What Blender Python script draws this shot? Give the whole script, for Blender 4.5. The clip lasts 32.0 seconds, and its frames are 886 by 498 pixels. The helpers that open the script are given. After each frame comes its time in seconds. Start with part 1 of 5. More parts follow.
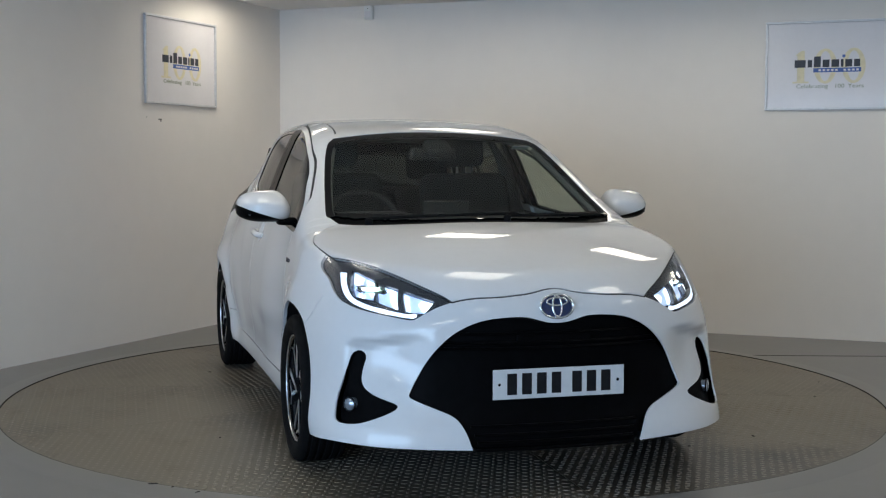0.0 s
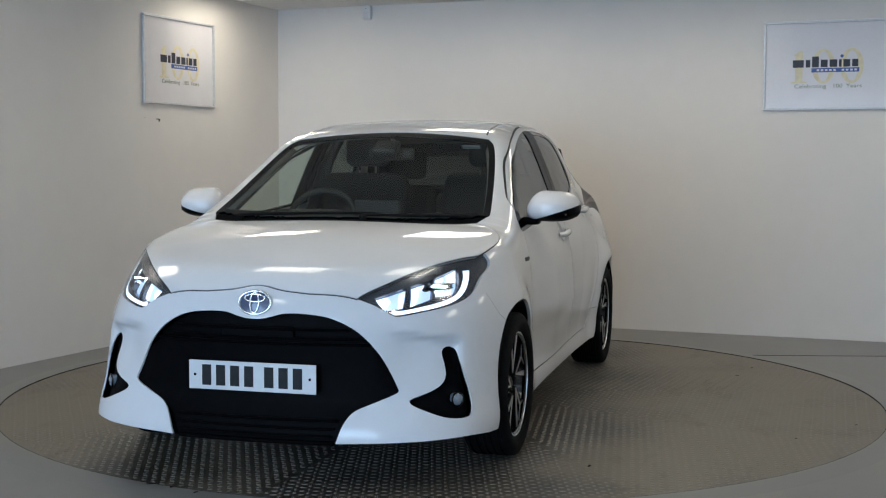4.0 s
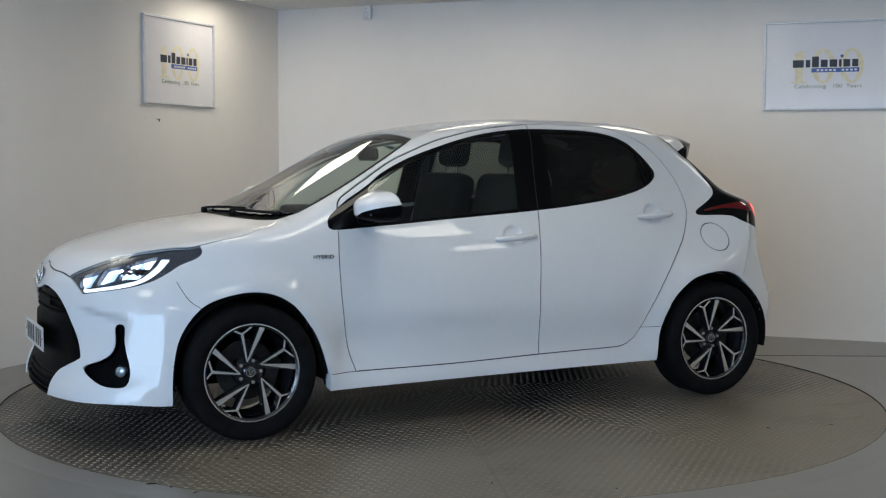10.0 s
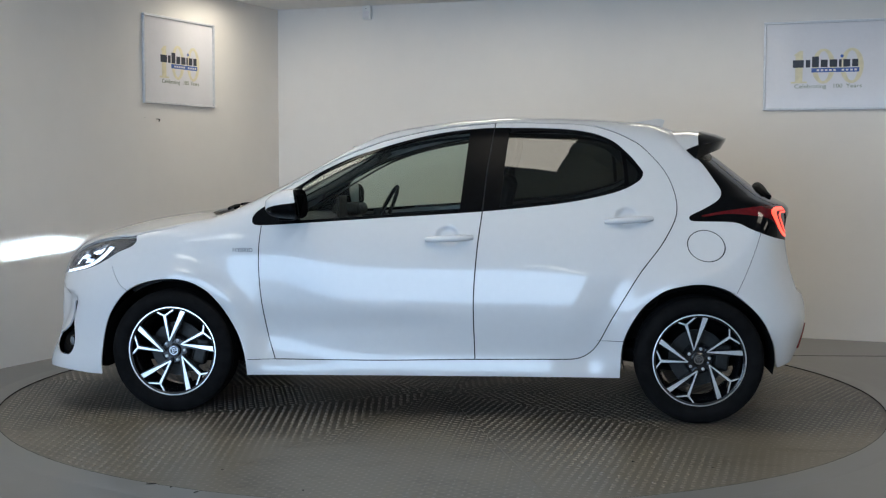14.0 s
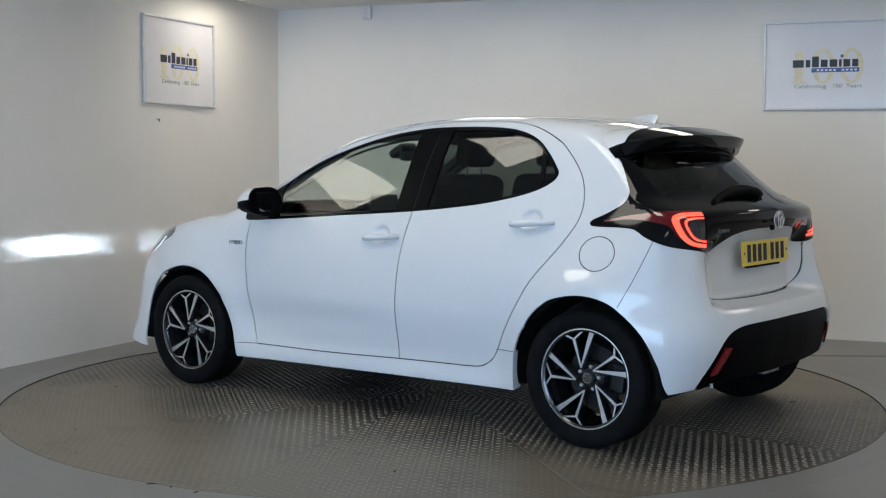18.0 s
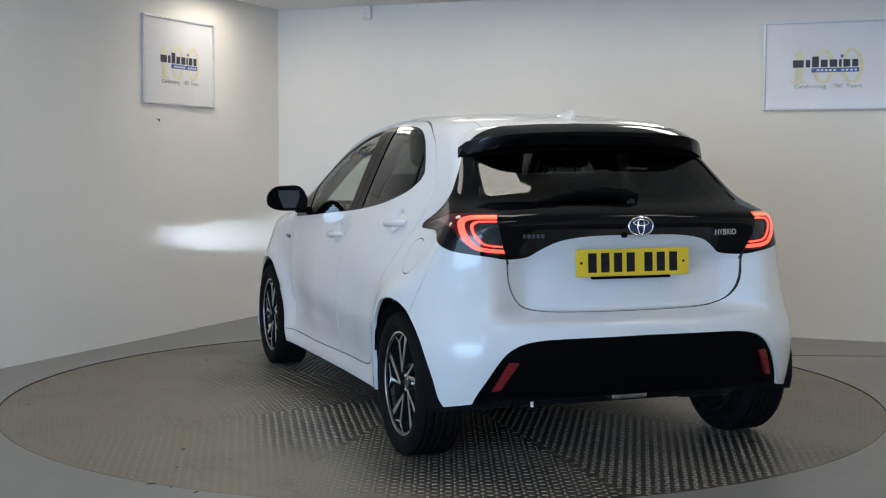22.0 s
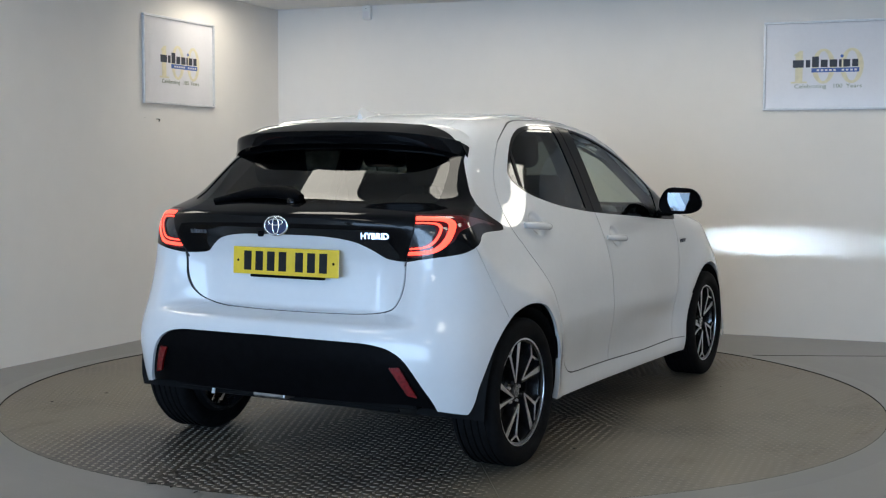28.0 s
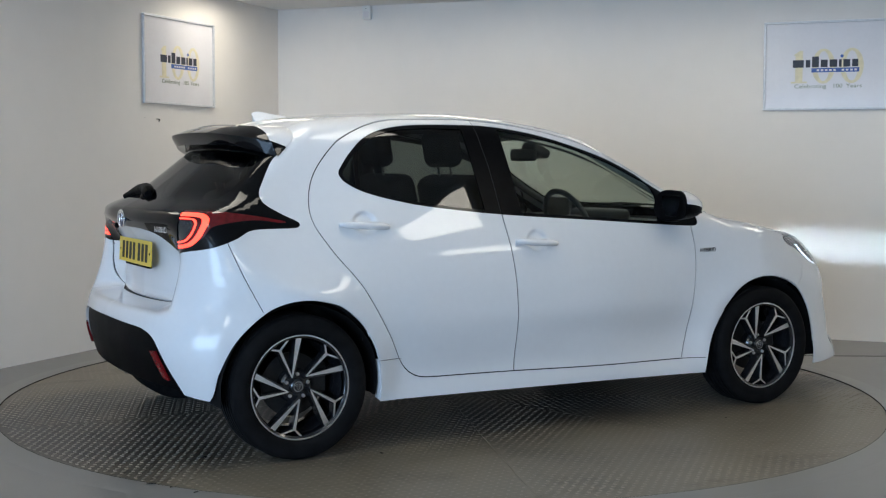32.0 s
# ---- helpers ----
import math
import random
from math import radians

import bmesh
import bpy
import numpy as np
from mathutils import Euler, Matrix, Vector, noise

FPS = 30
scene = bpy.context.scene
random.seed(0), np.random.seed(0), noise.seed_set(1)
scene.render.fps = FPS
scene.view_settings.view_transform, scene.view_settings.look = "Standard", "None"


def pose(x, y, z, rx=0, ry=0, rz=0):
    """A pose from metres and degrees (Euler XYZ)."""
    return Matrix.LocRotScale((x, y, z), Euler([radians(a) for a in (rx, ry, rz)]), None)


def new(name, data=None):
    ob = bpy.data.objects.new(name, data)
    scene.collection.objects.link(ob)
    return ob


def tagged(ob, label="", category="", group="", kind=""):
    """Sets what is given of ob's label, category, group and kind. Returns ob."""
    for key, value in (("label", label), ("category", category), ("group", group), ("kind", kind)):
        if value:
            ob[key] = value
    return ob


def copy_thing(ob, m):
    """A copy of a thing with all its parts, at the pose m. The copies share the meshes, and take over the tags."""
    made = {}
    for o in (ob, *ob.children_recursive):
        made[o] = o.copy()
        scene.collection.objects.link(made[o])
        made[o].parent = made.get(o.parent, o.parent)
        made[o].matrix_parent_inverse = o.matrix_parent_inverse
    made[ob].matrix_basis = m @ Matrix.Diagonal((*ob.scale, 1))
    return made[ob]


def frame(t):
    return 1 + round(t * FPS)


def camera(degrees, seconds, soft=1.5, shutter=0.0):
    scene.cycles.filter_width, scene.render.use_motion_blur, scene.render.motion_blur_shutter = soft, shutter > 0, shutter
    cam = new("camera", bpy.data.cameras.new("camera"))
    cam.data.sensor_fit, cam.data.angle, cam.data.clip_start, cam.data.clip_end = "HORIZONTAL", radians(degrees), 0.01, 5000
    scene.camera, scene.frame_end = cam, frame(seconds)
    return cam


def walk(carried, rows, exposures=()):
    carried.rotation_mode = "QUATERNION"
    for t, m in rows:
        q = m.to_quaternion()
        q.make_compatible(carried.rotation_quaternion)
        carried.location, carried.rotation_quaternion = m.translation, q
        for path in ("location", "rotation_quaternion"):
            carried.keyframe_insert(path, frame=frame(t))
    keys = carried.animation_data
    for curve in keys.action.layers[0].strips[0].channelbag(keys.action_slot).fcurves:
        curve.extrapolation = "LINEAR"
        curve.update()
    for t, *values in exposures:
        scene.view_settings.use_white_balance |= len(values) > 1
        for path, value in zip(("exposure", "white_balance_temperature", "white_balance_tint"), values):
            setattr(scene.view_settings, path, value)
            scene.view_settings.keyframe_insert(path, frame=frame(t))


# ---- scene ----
# ---- camera ----
cam = camera(39.166, 32.0, soft=1.2)
EYE = pose(0, -6.6298, 1.2298, 86.0908, 0, .1201) @ pose(0, 0, 0, 0, 0, .1653)
NUDGE = pose(0, -6.6298, 1.2298, 86.0908, 0, .1981) @ pose(0, 0, 0, 0, 0, .1653)
walk(cam, [(0, NUDGE), (.1, EYE), (32, EYE)], [(0, -.14, 6450, 10), (6, -.06, 6450, 10), (13, -.06, 6420, 10), (17, 0, 6330, 10), (24.5, .12, 6300, 10), (32, .15, 6300, 10)])


def heading(t):
    """The turntable's turn in degrees at t seconds."""
    return -72.9368 - 8.03684 * t - .0019563 * (t - 16) ** 2


# ---- world and large lights ----
world = bpy.data.worlds.new("daylight")
scene.world = world
world.use_nodes = True
wn = world.node_tree.nodes
sky = wn.new("ShaderNodeTexSky")
sky.sky_type, sky.sun_disc = "NISHITA", False
sky.sun_elevation, sky.sun_rotation = radians(35), radians(150)
wn["Background"].inputs["Strength"].default_value = .10
world.node_tree.links.new(sky.outputs["Color"], wn["Background"].inputs["Color"])
scene.view_settings.exposure = 0.0

PANEL_GLOW = 7.1
DOOR_LIGHT = 345.0


# ---- materials ----
def nodes_of(m):
    return m.node_tree.nodes, m.node_tree.links


def mat(name, color, rough=.5, metal=0.0, coat=0.0, vary=0.0, scale=8.0, bump=0.0, bump_scale=120.0, second=None, mixed=0.0, spread=.15, rough_vary=0.0, spec=.5):
    """Principled material with two scales of colour variation, wear towards a second colour, and fine relief."""
    m = bpy.data.materials.new(name)
    m.use_nodes = True
    n, l = nodes_of(m)
    b = n["Principled BSDF"]
    b.inputs["Base Color"].default_value = (*color, 1)
    b.inputs["Roughness"].default_value = rough
    b.inputs["Metallic"].default_value = metal
    b.inputs["Coat Weight"].default_value = coat
    b.inputs["Coat Roughness"].default_value = .02
    b.inputs["Specular IOR Level"].default_value = spec
    co = n.new("ShaderNodeTexCoord")
    if vary or second:
        big, small = n.new("ShaderNodeTexNoise"), n.new("ShaderNodeTexNoise")
        big.inputs["Scale"].default_value, small.inputs["Scale"].default_value = scale, scale * 11
        big.inputs["Detail"].default_value, small.inputs["Detail"].default_value = 6, 4
        l.new(co.outputs["Object"], big.inputs["Vector"]), l.new(co.outputs["Object"], small.inputs["Vector"])
        add = n.new("ShaderNodeMath")
        add.operation = "MULTIPLY_ADD"
        l.new(small.outputs["Fac"], add.inputs[0])
        add.inputs[1].default_value = .4
        l.new(big.outputs["Fac"], add.inputs[2])
        ramp = n.new("ShaderNodeMapRange")
        ramp.inputs["From Min"].default_value, ramp.inputs["From Max"].default_value = .7 - spread, .7 + spread
        l.new(add.outputs[0], ramp.inputs["Value"])
        mix = n.new("ShaderNodeMix")
        mix.data_type = "RGBA"
        lo = tuple(c * (1 - vary) for c in color)
        hi = second if second else tuple(min(1, c * (1 + vary)) for c in color)
        mix.inputs["A"].default_value, mix.inputs["B"].default_value = (*lo, 1), (*hi, 1)
        if second:
            fac = n.new("ShaderNodeMath")
            fac.operation = "MULTIPLY"
            fac.inputs[1].default_value = mixed
            l.new(ramp.outputs["Result"], fac.inputs[0])
            l.new(fac.outputs[0], mix.inputs["Factor"])
        else:
            l.new(ramp.outputs["Result"], mix.inputs["Factor"])
        l.new(mix.outputs["Result"], b.inputs["Base Color"])
        if rough_vary:
            rr = n.new("ShaderNodeMapRange")
            rr.inputs["To Min"].default_value, rr.inputs["To Max"].default_value = rough - rough_vary, rough + rough_vary
            l.new(ramp.outputs["Result"], rr.inputs["Value"])
            l.new(rr.outputs["Result"], b.inputs["Roughness"])
    if bump:
        t = n.new("ShaderNodeTexNoise")
        t.inputs["Scale"].default_value, t.inputs["Detail"].default_value = bump_scale, 5
        l.new(co.outputs["Object"], t.inputs["Vector"])
        bp = n.new("ShaderNodeBump")
        bp.inputs["Strength"].default_value, bp.inputs["Distance"].default_value = bump, .002
        l.new(t.outputs["Fac"], bp.inputs["Height"])
        l.new(bp.outputs["Normal"], b.inputs["Normal"])
    return m


def glow(name, color, strength):
    m = bpy.data.materials.new(name)
    m.use_nodes = True
    b = m.node_tree.nodes["Principled BSDF"]
    b.inputs["Base Color"].default_value = (*color, 1)
    b.inputs["Roughness"].default_value = .3
    b.inputs["Emission Color"].default_value = (*color, 1)
    b.inputs["Emission Strength"].default_value = strength
    return m


def glass(name, tint, rough=0.0):
    """One thin sheet: it lets tinted light straight through and mirrors by Fresnel."""
    m = bpy.data.materials.new(name)
    m.use_nodes = True
    n, l = nodes_of(m)
    n.remove(n["Principled BSDF"])
    tr, gl, fr, mx = n.new("ShaderNodeBsdfTransparent"), n.new("ShaderNodeBsdfGlossy"), n.new("ShaderNodeLayerWeight"), n.new("ShaderNodeMixShader")
    tr.inputs["Color"].default_value = (*tint, 1)
    gl.inputs["Roughness"].default_value = rough
    fr.inputs["Blend"].default_value = .5
    power, scaled = n.new("ShaderNodeMath"), n.new("ShaderNodeMath")
    power.operation, scaled.operation = "POWER", "MULTIPLY_ADD"
    power.inputs[1].default_value, scaled.inputs[1].default_value, scaled.inputs[2].default_value = 5.0, .95, .05
    l.new(fr.outputs["Facing"], power.inputs[0]), l.new(power.outputs[0], scaled.inputs[0])
    l.new(scaled.outputs[0], mx.inputs[0]), l.new(tr.outputs[0], mx.inputs[1]), l.new(gl.outputs[0], mx.inputs[2])
    l.new(mx.outputs[0], n["Material Output"].inputs["Surface"])
    return m


def worn(name, bare, dirt, rough):
    """Tread plate whose outer flanks are rubbed smooth under dried beige dirt."""
    m = mat(name, bare, rough, metal=.15, bump=.25, bump_scale=90, vary=.2, scale=1.6)
    n, l = nodes_of(m)
    b = n["Principled BSDF"]
    old = b.inputs["Base Color"].links[0].from_socket
    co, sep, side_way, flank = n.new("ShaderNodeTexCoord"), n.new("ShaderNodeSeparateXYZ"), n.new("ShaderNodeMath"), n.new("ShaderNodeMapRange")
    l.new(co.outputs["Object"], sep.inputs[0]), l.new(sep.outputs["Y"], side_way.inputs[0])
    side_way.operation = "ABSOLUTE"
    flank.inputs["From Min"].default_value, flank.inputs["From Max"].default_value, flank.inputs["To Max"].default_value = .65, 1.35, .34
    l.new(side_way.outputs[0], flank.inputs["Value"])
    cloud, fine = n.new("ShaderNodeTexNoise"), n.new("ShaderNodeTexNoise")
    cloud.inputs["Scale"].default_value, cloud.inputs["Detail"].default_value, fine.inputs["Scale"].default_value, fine.inputs["Detail"].default_value = 1.5, 7, 26, 5
    l.new(co.outputs["Object"], cloud.inputs["Vector"]), l.new(co.outputs["Object"], fine.inputs["Vector"])
    one, two, fac, mix = n.new("ShaderNodeMath"), n.new("ShaderNodeMath"), n.new("ShaderNodeMapRange"), n.new("ShaderNodeMix")
    l.new(cloud.outputs["Fac"], one.inputs[0]), l.new(flank.outputs["Result"], one.inputs[1])
    two.operation = "MULTIPLY_ADD"
    two.inputs[1].default_value = .34
    l.new(fine.outputs["Fac"], two.inputs[0]), l.new(one.outputs[0], two.inputs[2])
    fac.inputs["From Min"].default_value, fac.inputs["From Max"].default_value, fac.inputs["To Max"].default_value = .62, .98, .93
    l.new(two.outputs[0], fac.inputs["Value"])
    mix.data_type = "RGBA"
    mix.inputs["B"].default_value = (*dirt, 1)
    l.new(old, mix.inputs["A"]), l.new(fac.outputs["Result"], mix.inputs["Factor"])
    # dark oily stains and scrapes, drawn out along one direction
    spread, blot, dark, spot = n.new("ShaderNodeMapping"), n.new("ShaderNodeTexNoise"), n.new("ShaderNodeMix"), n.new("ShaderNodeMapRange")
    spread.inputs["Scale"].default_value, spread.inputs["Rotation"].default_value = (1.0, 2.6, 1.0), (0, 0, .6)
    blot.inputs["Scale"].default_value, blot.inputs["Detail"].default_value, blot.inputs["Roughness"].default_value = 2.6, 8, .62
    l.new(co.outputs["Object"], spread.inputs["Vector"]), l.new(spread.outputs["Vector"], blot.inputs["Vector"]), l.new(blot.outputs["Fac"], spot.inputs["Value"])
    spot.inputs["From Min"].default_value, spot.inputs["From Max"].default_value, spot.inputs["To Max"].default_value = .56, .72, .55
    dark.data_type, dark.blend_type = "RGBA", "MULTIPLY"
    dark.inputs["B"].default_value = (.42, .38, .33, 1)
    l.new(mix.outputs["Result"], dark.inputs["A"]), l.new(spot.outputs["Result"], dark.inputs["Factor"]), l.new(dark.outputs["Result"], b.inputs["Base Color"])
    return m


M = dict(
    wall=mat("wall_paint", (.79, .745, .694), .75, vary=.035, scale=.7, bump=.12, bump_scale=220, spread=.3),
    ceiling=mat("ceiling_paint", (.75, .735, .71), .85, vary=.03, scale=.9, bump=.1, bump_scale=180, spread=.3),
    floor=mat("floor_paint", (.185, .180, .170), .35, vary=.09, scale=1.1, bump=.08, bump_scale=60, spread=.42, rough_vary=.06),
    deck=worn("deck_steel", (.040, .035, .030), (.172, .146, .106), .42),
    stud=worn("worn_studs", (.225, .205, .180), (.205, .176, .131), .38),
    rimline=mat("dark_rubber_seal", (.014, .014, .014), .8, vary=.2, scale=20, spec=.1),
    paint=mat("white_car_paint", (.690, .693, .703), .5, coat=1.0, vary=.008, scale=30, spec=.08),
    gap=mat("panel_gap", (.02, .02, .022), .8, vary=.1, scale=40),
    black=mat("gloss_black", (.003, .003, .0035), .05, vary=.1, scale=40, spec=.2),
    trim=mat("black_plastic", (.0025, .0025, .003), .45, vary=.25, scale=30, bump=.2, bump_scale=700, spec=.03),
    matt=mat("matt_black", (.006, .006, .0065), .85, vary=.25, scale=20, bump=.2, bump_scale=300, spec=.15),
    rubber=mat("tyre_rubber", (.0055, .0055, .006), .8, vary=.3, scale=25, bump=.3, bump_scale=400, spec=.10),
    alloy=mat("machined_alloy", (.82, .82, .83), .33, metal=1.0, vary=.05, scale=60, bump=.05, bump_scale=600),
    rimblack=mat("black_wheel_paint", (.012, .012, .014), .18, coat=.6, vary=.15, scale=30),
    chrome=mat("chrome", (.85, .86, .88), .07, metal=1.0, vary=.03, scale=50),
    badgemetal=mat("dark_badge_metal", (.07, .072, .08), .3, metal=.3, vary=.1, scale=60),
    steel=mat("brake_steel", (.35, .34, .33), .38, metal=1.0, vary=.2, scale=40),
    disc=mat("dull_disc", (.022, .021, .020), .5, metal=.5, vary=.2, scale=40),
    fabric=mat("seat_fabric", (.007, .007, .0075), .9, vary=.3, scale=60, bump=.5, bump_scale=900),
    lining=mat("headlining", (.13, .13, .125), .95, vary=.06, scale=20, bump=.2, bump_scale=600),
    dash=mat("dash_plastic", (.014, .014, .015), .55, vary=.2, scale=25, bump=.3, bump_scale=600),
    print=mat("poster_print", (.70, .675, .685), .35, coat=.25, vary=.02, scale=4),
    frame=mat("brushed_frame", (.60, .60, .61), .45, metal=.3, vary=.05, scale=40),
    gold=mat("gold_ink", (.70, .63, .43), .5, vary=.06, scale=30),
    ink=mat("dark_ink", (.03, .032, .045), .5, vary=.1, scale=40),
    blueink=mat("blue_ink", (.06, .12, .36), .5, vary=.1, scale=40),
    greyink=mat("grey_ink", (.22, .25, .16), .5, vary=.1, scale=40),
    white=mat("white_plastic", (.75, .75, .73), .4, vary=.03, scale=30),
    plate_white=mat("white_plate", (.64, .65, .66), .3, coat=.3, vary=.02, scale=40),
    plate_yellow=mat("yellow_plate", (.75, .52, .02), .3, coat=.3, vary=.03, scale=40),
    blue=mat("badge_blue", (.008, .02, .08), .15, coat=.8, vary=.1, scale=60),
    bowl=mat("lamp_bowl", (.11, .115, .13), .22, metal=.7, vary=.1, scale=40),
    # Glow stands in for LED light thrown back by the reflector.
    optic=glow("lit_optic", (.52, .68, .95), .85),
    chromebowl=mat("lamp_reflector", (.6, .62, .65), .12, metal=1.0, vary=.05, scale=60),
    satin=mat("satin_black_film", (.003, .003, .0035), .30, vary=.2, scale=30, spec=.06),
    sticker=mat("faded_sticker", (.30, .33, .31), .5, vary=.1, scale=40),
    plate_ink=mat("plate_character_black", (.010, .010, .012), .45, vary=.2, scale=40, spec=.2),
    redglass=mat("red_lens", (.11, .004, .006), .08, coat=.35, vary=.2, scale=50),
    redreflex=mat("red_reflector", (.16, .007, .009), .25, coat=.3, vary=.25, scale=90),
    smoke=mat("smoked_lens", (.022, .022, .025), .12, coat=.25, vary=.2, scale=50),
    led=glow("daylight_led", (.72, .84, 1.0), 1.7),
    beam=glow("headlight_beam", (.80, .90, 1.0), 2.8),
    bulb=glow("headlight_source", (.68, .86, 1.0), 38000.0),
    redled=glow("tail_led", (1.0, .055, .03), 3.0),
    plate_lamp=glow("plate_lamp", (1.0, .80, .62), 9.0),
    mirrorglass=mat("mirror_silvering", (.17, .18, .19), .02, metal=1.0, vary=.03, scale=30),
    foglens=mat("fog_lens", (.30, .34, .40), .08, metal=.6, coat=1.0, vary=.1, scale=60),
    screen=glass("screen_glass", (.74, .80, .76)),
    tint=glass("front_door_glass", (.70, .77, .72)),
    privacy=glass("privacy_glass", (.15, .17, .16)),
    tailglass=glass("rear_window_glass", (.055, .062, .06)),
    clear=glass("clear_lens", (.93, .95, .97)),
    light=glow("ceiling_panel", (1.0, .935, .80), PANEL_GLOW),
    pane=glass("window_pane", (.92, .94, .94)),
)


# ---- building helpers ----
def finish(bm, name, material, parent=None, label="", smooth=False, auto=None):
    me = bpy.data.meshes.new(name)
    bm.to_mesh(me)
    bm.free()
    if smooth:
        me.polygons.foreach_set("use_smooth", [True] * len(me.polygons))
        if auto is not None:
            me.set_sharp_from_angle(angle=radians(auto))
    for mm in material if isinstance(material, (list, tuple)) else (material,):
        me.materials.append(mm)
    ob = new(name, me)
    ob.parent = parent
    if label:
        tagged(ob, label)
    return ob


def part(name, bm, material, parent, label="", smooth=False, auto=None):
    return finish(bm, name, material, parent, label, smooth, auto)


def box(sx, sy, sz, at=(0, 0, 0), bevel=0.0, seg=2, rot=None):
    bm = bmesh.new()
    bmesh.ops.create_cube(bm, size=1)
    bmesh.ops.scale(bm, vec=(sx, sy, sz), verts=bm.verts)
    if bevel:
        bmesh.ops.bevel(bm, geom=bm.edges[:], offset=bevel, segments=seg, profile=.5, affect="EDGES")
    m = Matrix.Translation(at)
    if rot is not None:
        m = m @ rot
    bmesh.ops.transform(bm, matrix=m, verts=bm.verts)
    return bm


def join(*bms):
    out = bms[0]
    for b in bms[1:]:
        me = bpy.data.meshes.new("scratch")
        b.to_mesh(me)
        b.free()
        out.from_mesh(me)
        bpy.data.meshes.remove(me)
    return out


def lathe(profile, n=48, axis="y"):
    """Closed surface of revolution about the axis from (along, radius) pairs."""
    bm = bmesh.new()
    rings = []
    for k in range(n):
        a = 2 * math.pi * k / n
        rings.append([bm.verts.new((r * math.cos(a), h, r * math.sin(a)) if axis == "y" else (r * math.cos(a), r * math.sin(a), h)) for h, r in profile])
    for k in range(n):
        p, q = rings[k], rings[(k + 1) % n]
        for i in range(len(profile) - 1):
            bm.faces.new((p[i], p[i + 1], q[i + 1], q[i]))
    bmesh.ops.recalc_face_normals(bm, faces=bm.faces)
    return bm


def tube(points, radius, n=8, flat=1.0):
    """A round or flattened bar along points."""
    bm = bmesh.new()
    pts = [Vector(p) for p in points]
    rings = []
    for i, p in enumerate(pts):
        d = (pts[min(i + 1, len(pts) - 1)] - pts[max(i - 1, 0)]).normalized()
        a = d.cross(Vector((0, 0, 1)) if abs(d.z) < .9 else Vector((1, 0, 0))).normalized()
        b = d.cross(a)
        r = radius[i] if isinstance(radius, (list, tuple)) else radius
        rings.append([bm.verts.new(p + a * r * math.cos(2 * math.pi * k / n) + b * r * flat * math.sin(2 * math.pi * k / n)) for k in range(n)])
    for p, q in zip(rings, rings[1:]):
        for k in range(n):
            bm.faces.new((p[k], p[(k + 1) % n], q[(k + 1) % n], q[k]))
    bm.faces.new(rings[0][::-1]), bm.faces.new(rings[-1])
    bmesh.ops.recalc_face_normals(bm, faces=bm.faces)
    return bm


def prism(outline, depth, to=lambda a, b, c: (a, b, c)):
    """A flat outline of (a, b) pairs drawn out by depth."""
    bm = bmesh.new()
    lo, hi = [bm.verts.new(to(a, b, 0)) for a, b in outline], [bm.verts.new(to(a, b, depth)) for a, b in outline]
    n = len(outline)
    bm.faces.new(lo[::-1]), bm.faces.new(hi)
    for i in range(n):
        bm.faces.new((lo[i], lo[(i + 1) % n], hi[(i + 1) % n], hi[i]))
    bmesh.ops.recalc_face_normals(bm, faces=bm.faces)
    return bm


def letters(text, size, depth=.001):
    """Raised letters lying in the xy plane, centred."""
    cu = bpy.data.curves.new("letters", "FONT")
    cu.body, cu.size, cu.extrude, cu.align_x, cu.align_y = text, size, depth, "CENTER", "CENTER"
    ob = bpy.data.objects.new("letters", cu)
    scene.collection.objects.link(ob)
    me = bpy.data.meshes.new_from_object(ob.evaluated_get(bpy.context.evaluated_depsgraph_get()))
    bm = bmesh.new()
    bm.from_mesh(me)
    bpy.data.objects.remove(ob)
    bpy.data.curves.remove(cu)
    bpy.data.meshes.remove(me)
    return bm


def turned(bm, m):
    bmesh.ops.transform(bm, matrix=m, verts=bm.verts)
    return bm


# ---- the room ----
CORNER = Vector((-1.388, 3.738, 0))
ALONG_L = Vector((-.3956, -.9184, 0))
ALONG_B = Vector((.9326, -.3609, 0))
HIGH = 2.49
LONG, WIDE = 12.5, 8.6
FAR_L = CORNER + ALONG_L * LONG
FAR_B = CORNER + ALONG_B * WIDE
FAR = FAR_L + ALONG_B * WIDE


def wall_frame(a, b):
    """Pose whose x runs from a to b along the wall, y out of the room, z up."""
    d = (b - a).normalized()
    inward = (CORNER + FAR) / 2 - a
    n = Vector((-d.y, d.x, 0))
    if n.dot(inward) > 0:
        n = -n
    return Matrix(((d.x, n.x, 0, a.x), (d.y, n.y, 0, a.y), (0, 0, 1, 0), (0, 0, 0, 1))), (b - a).length


def wall(name, a, b, label, holes=()):
    m, length = wall_frame(a, b)
    bm = bmesh.new()
    xs = sorted({-.15, length + .15, *[v for h in holes for v in (h[0], h[1])]})
    zs = sorted({-.05, HIGH + .05, *[v for h in holes for v in (h[2], h[3])]})
    for x0, x1 in zip(xs, xs[1:]):
        for z0, z1 in zip(zs, zs[1:]):
            if any(h[0] <= x0 and x1 <= h[1] and h[2] <= z0 and z1 <= h[3] for h in holes):
                continue
            bm = join(bm, box(x1 - x0, .2, z1 - z0, ((x0 + x1) / 2, .1, (z0 + z1) / 2)))
    bmesh.ops.remove_doubles(bm, verts=bm.verts, dist=1e-5)
    ob = finish(turned(bm, m), name, M["wall"])
    return tagged(ob, label, "wall", kind="structure"), m


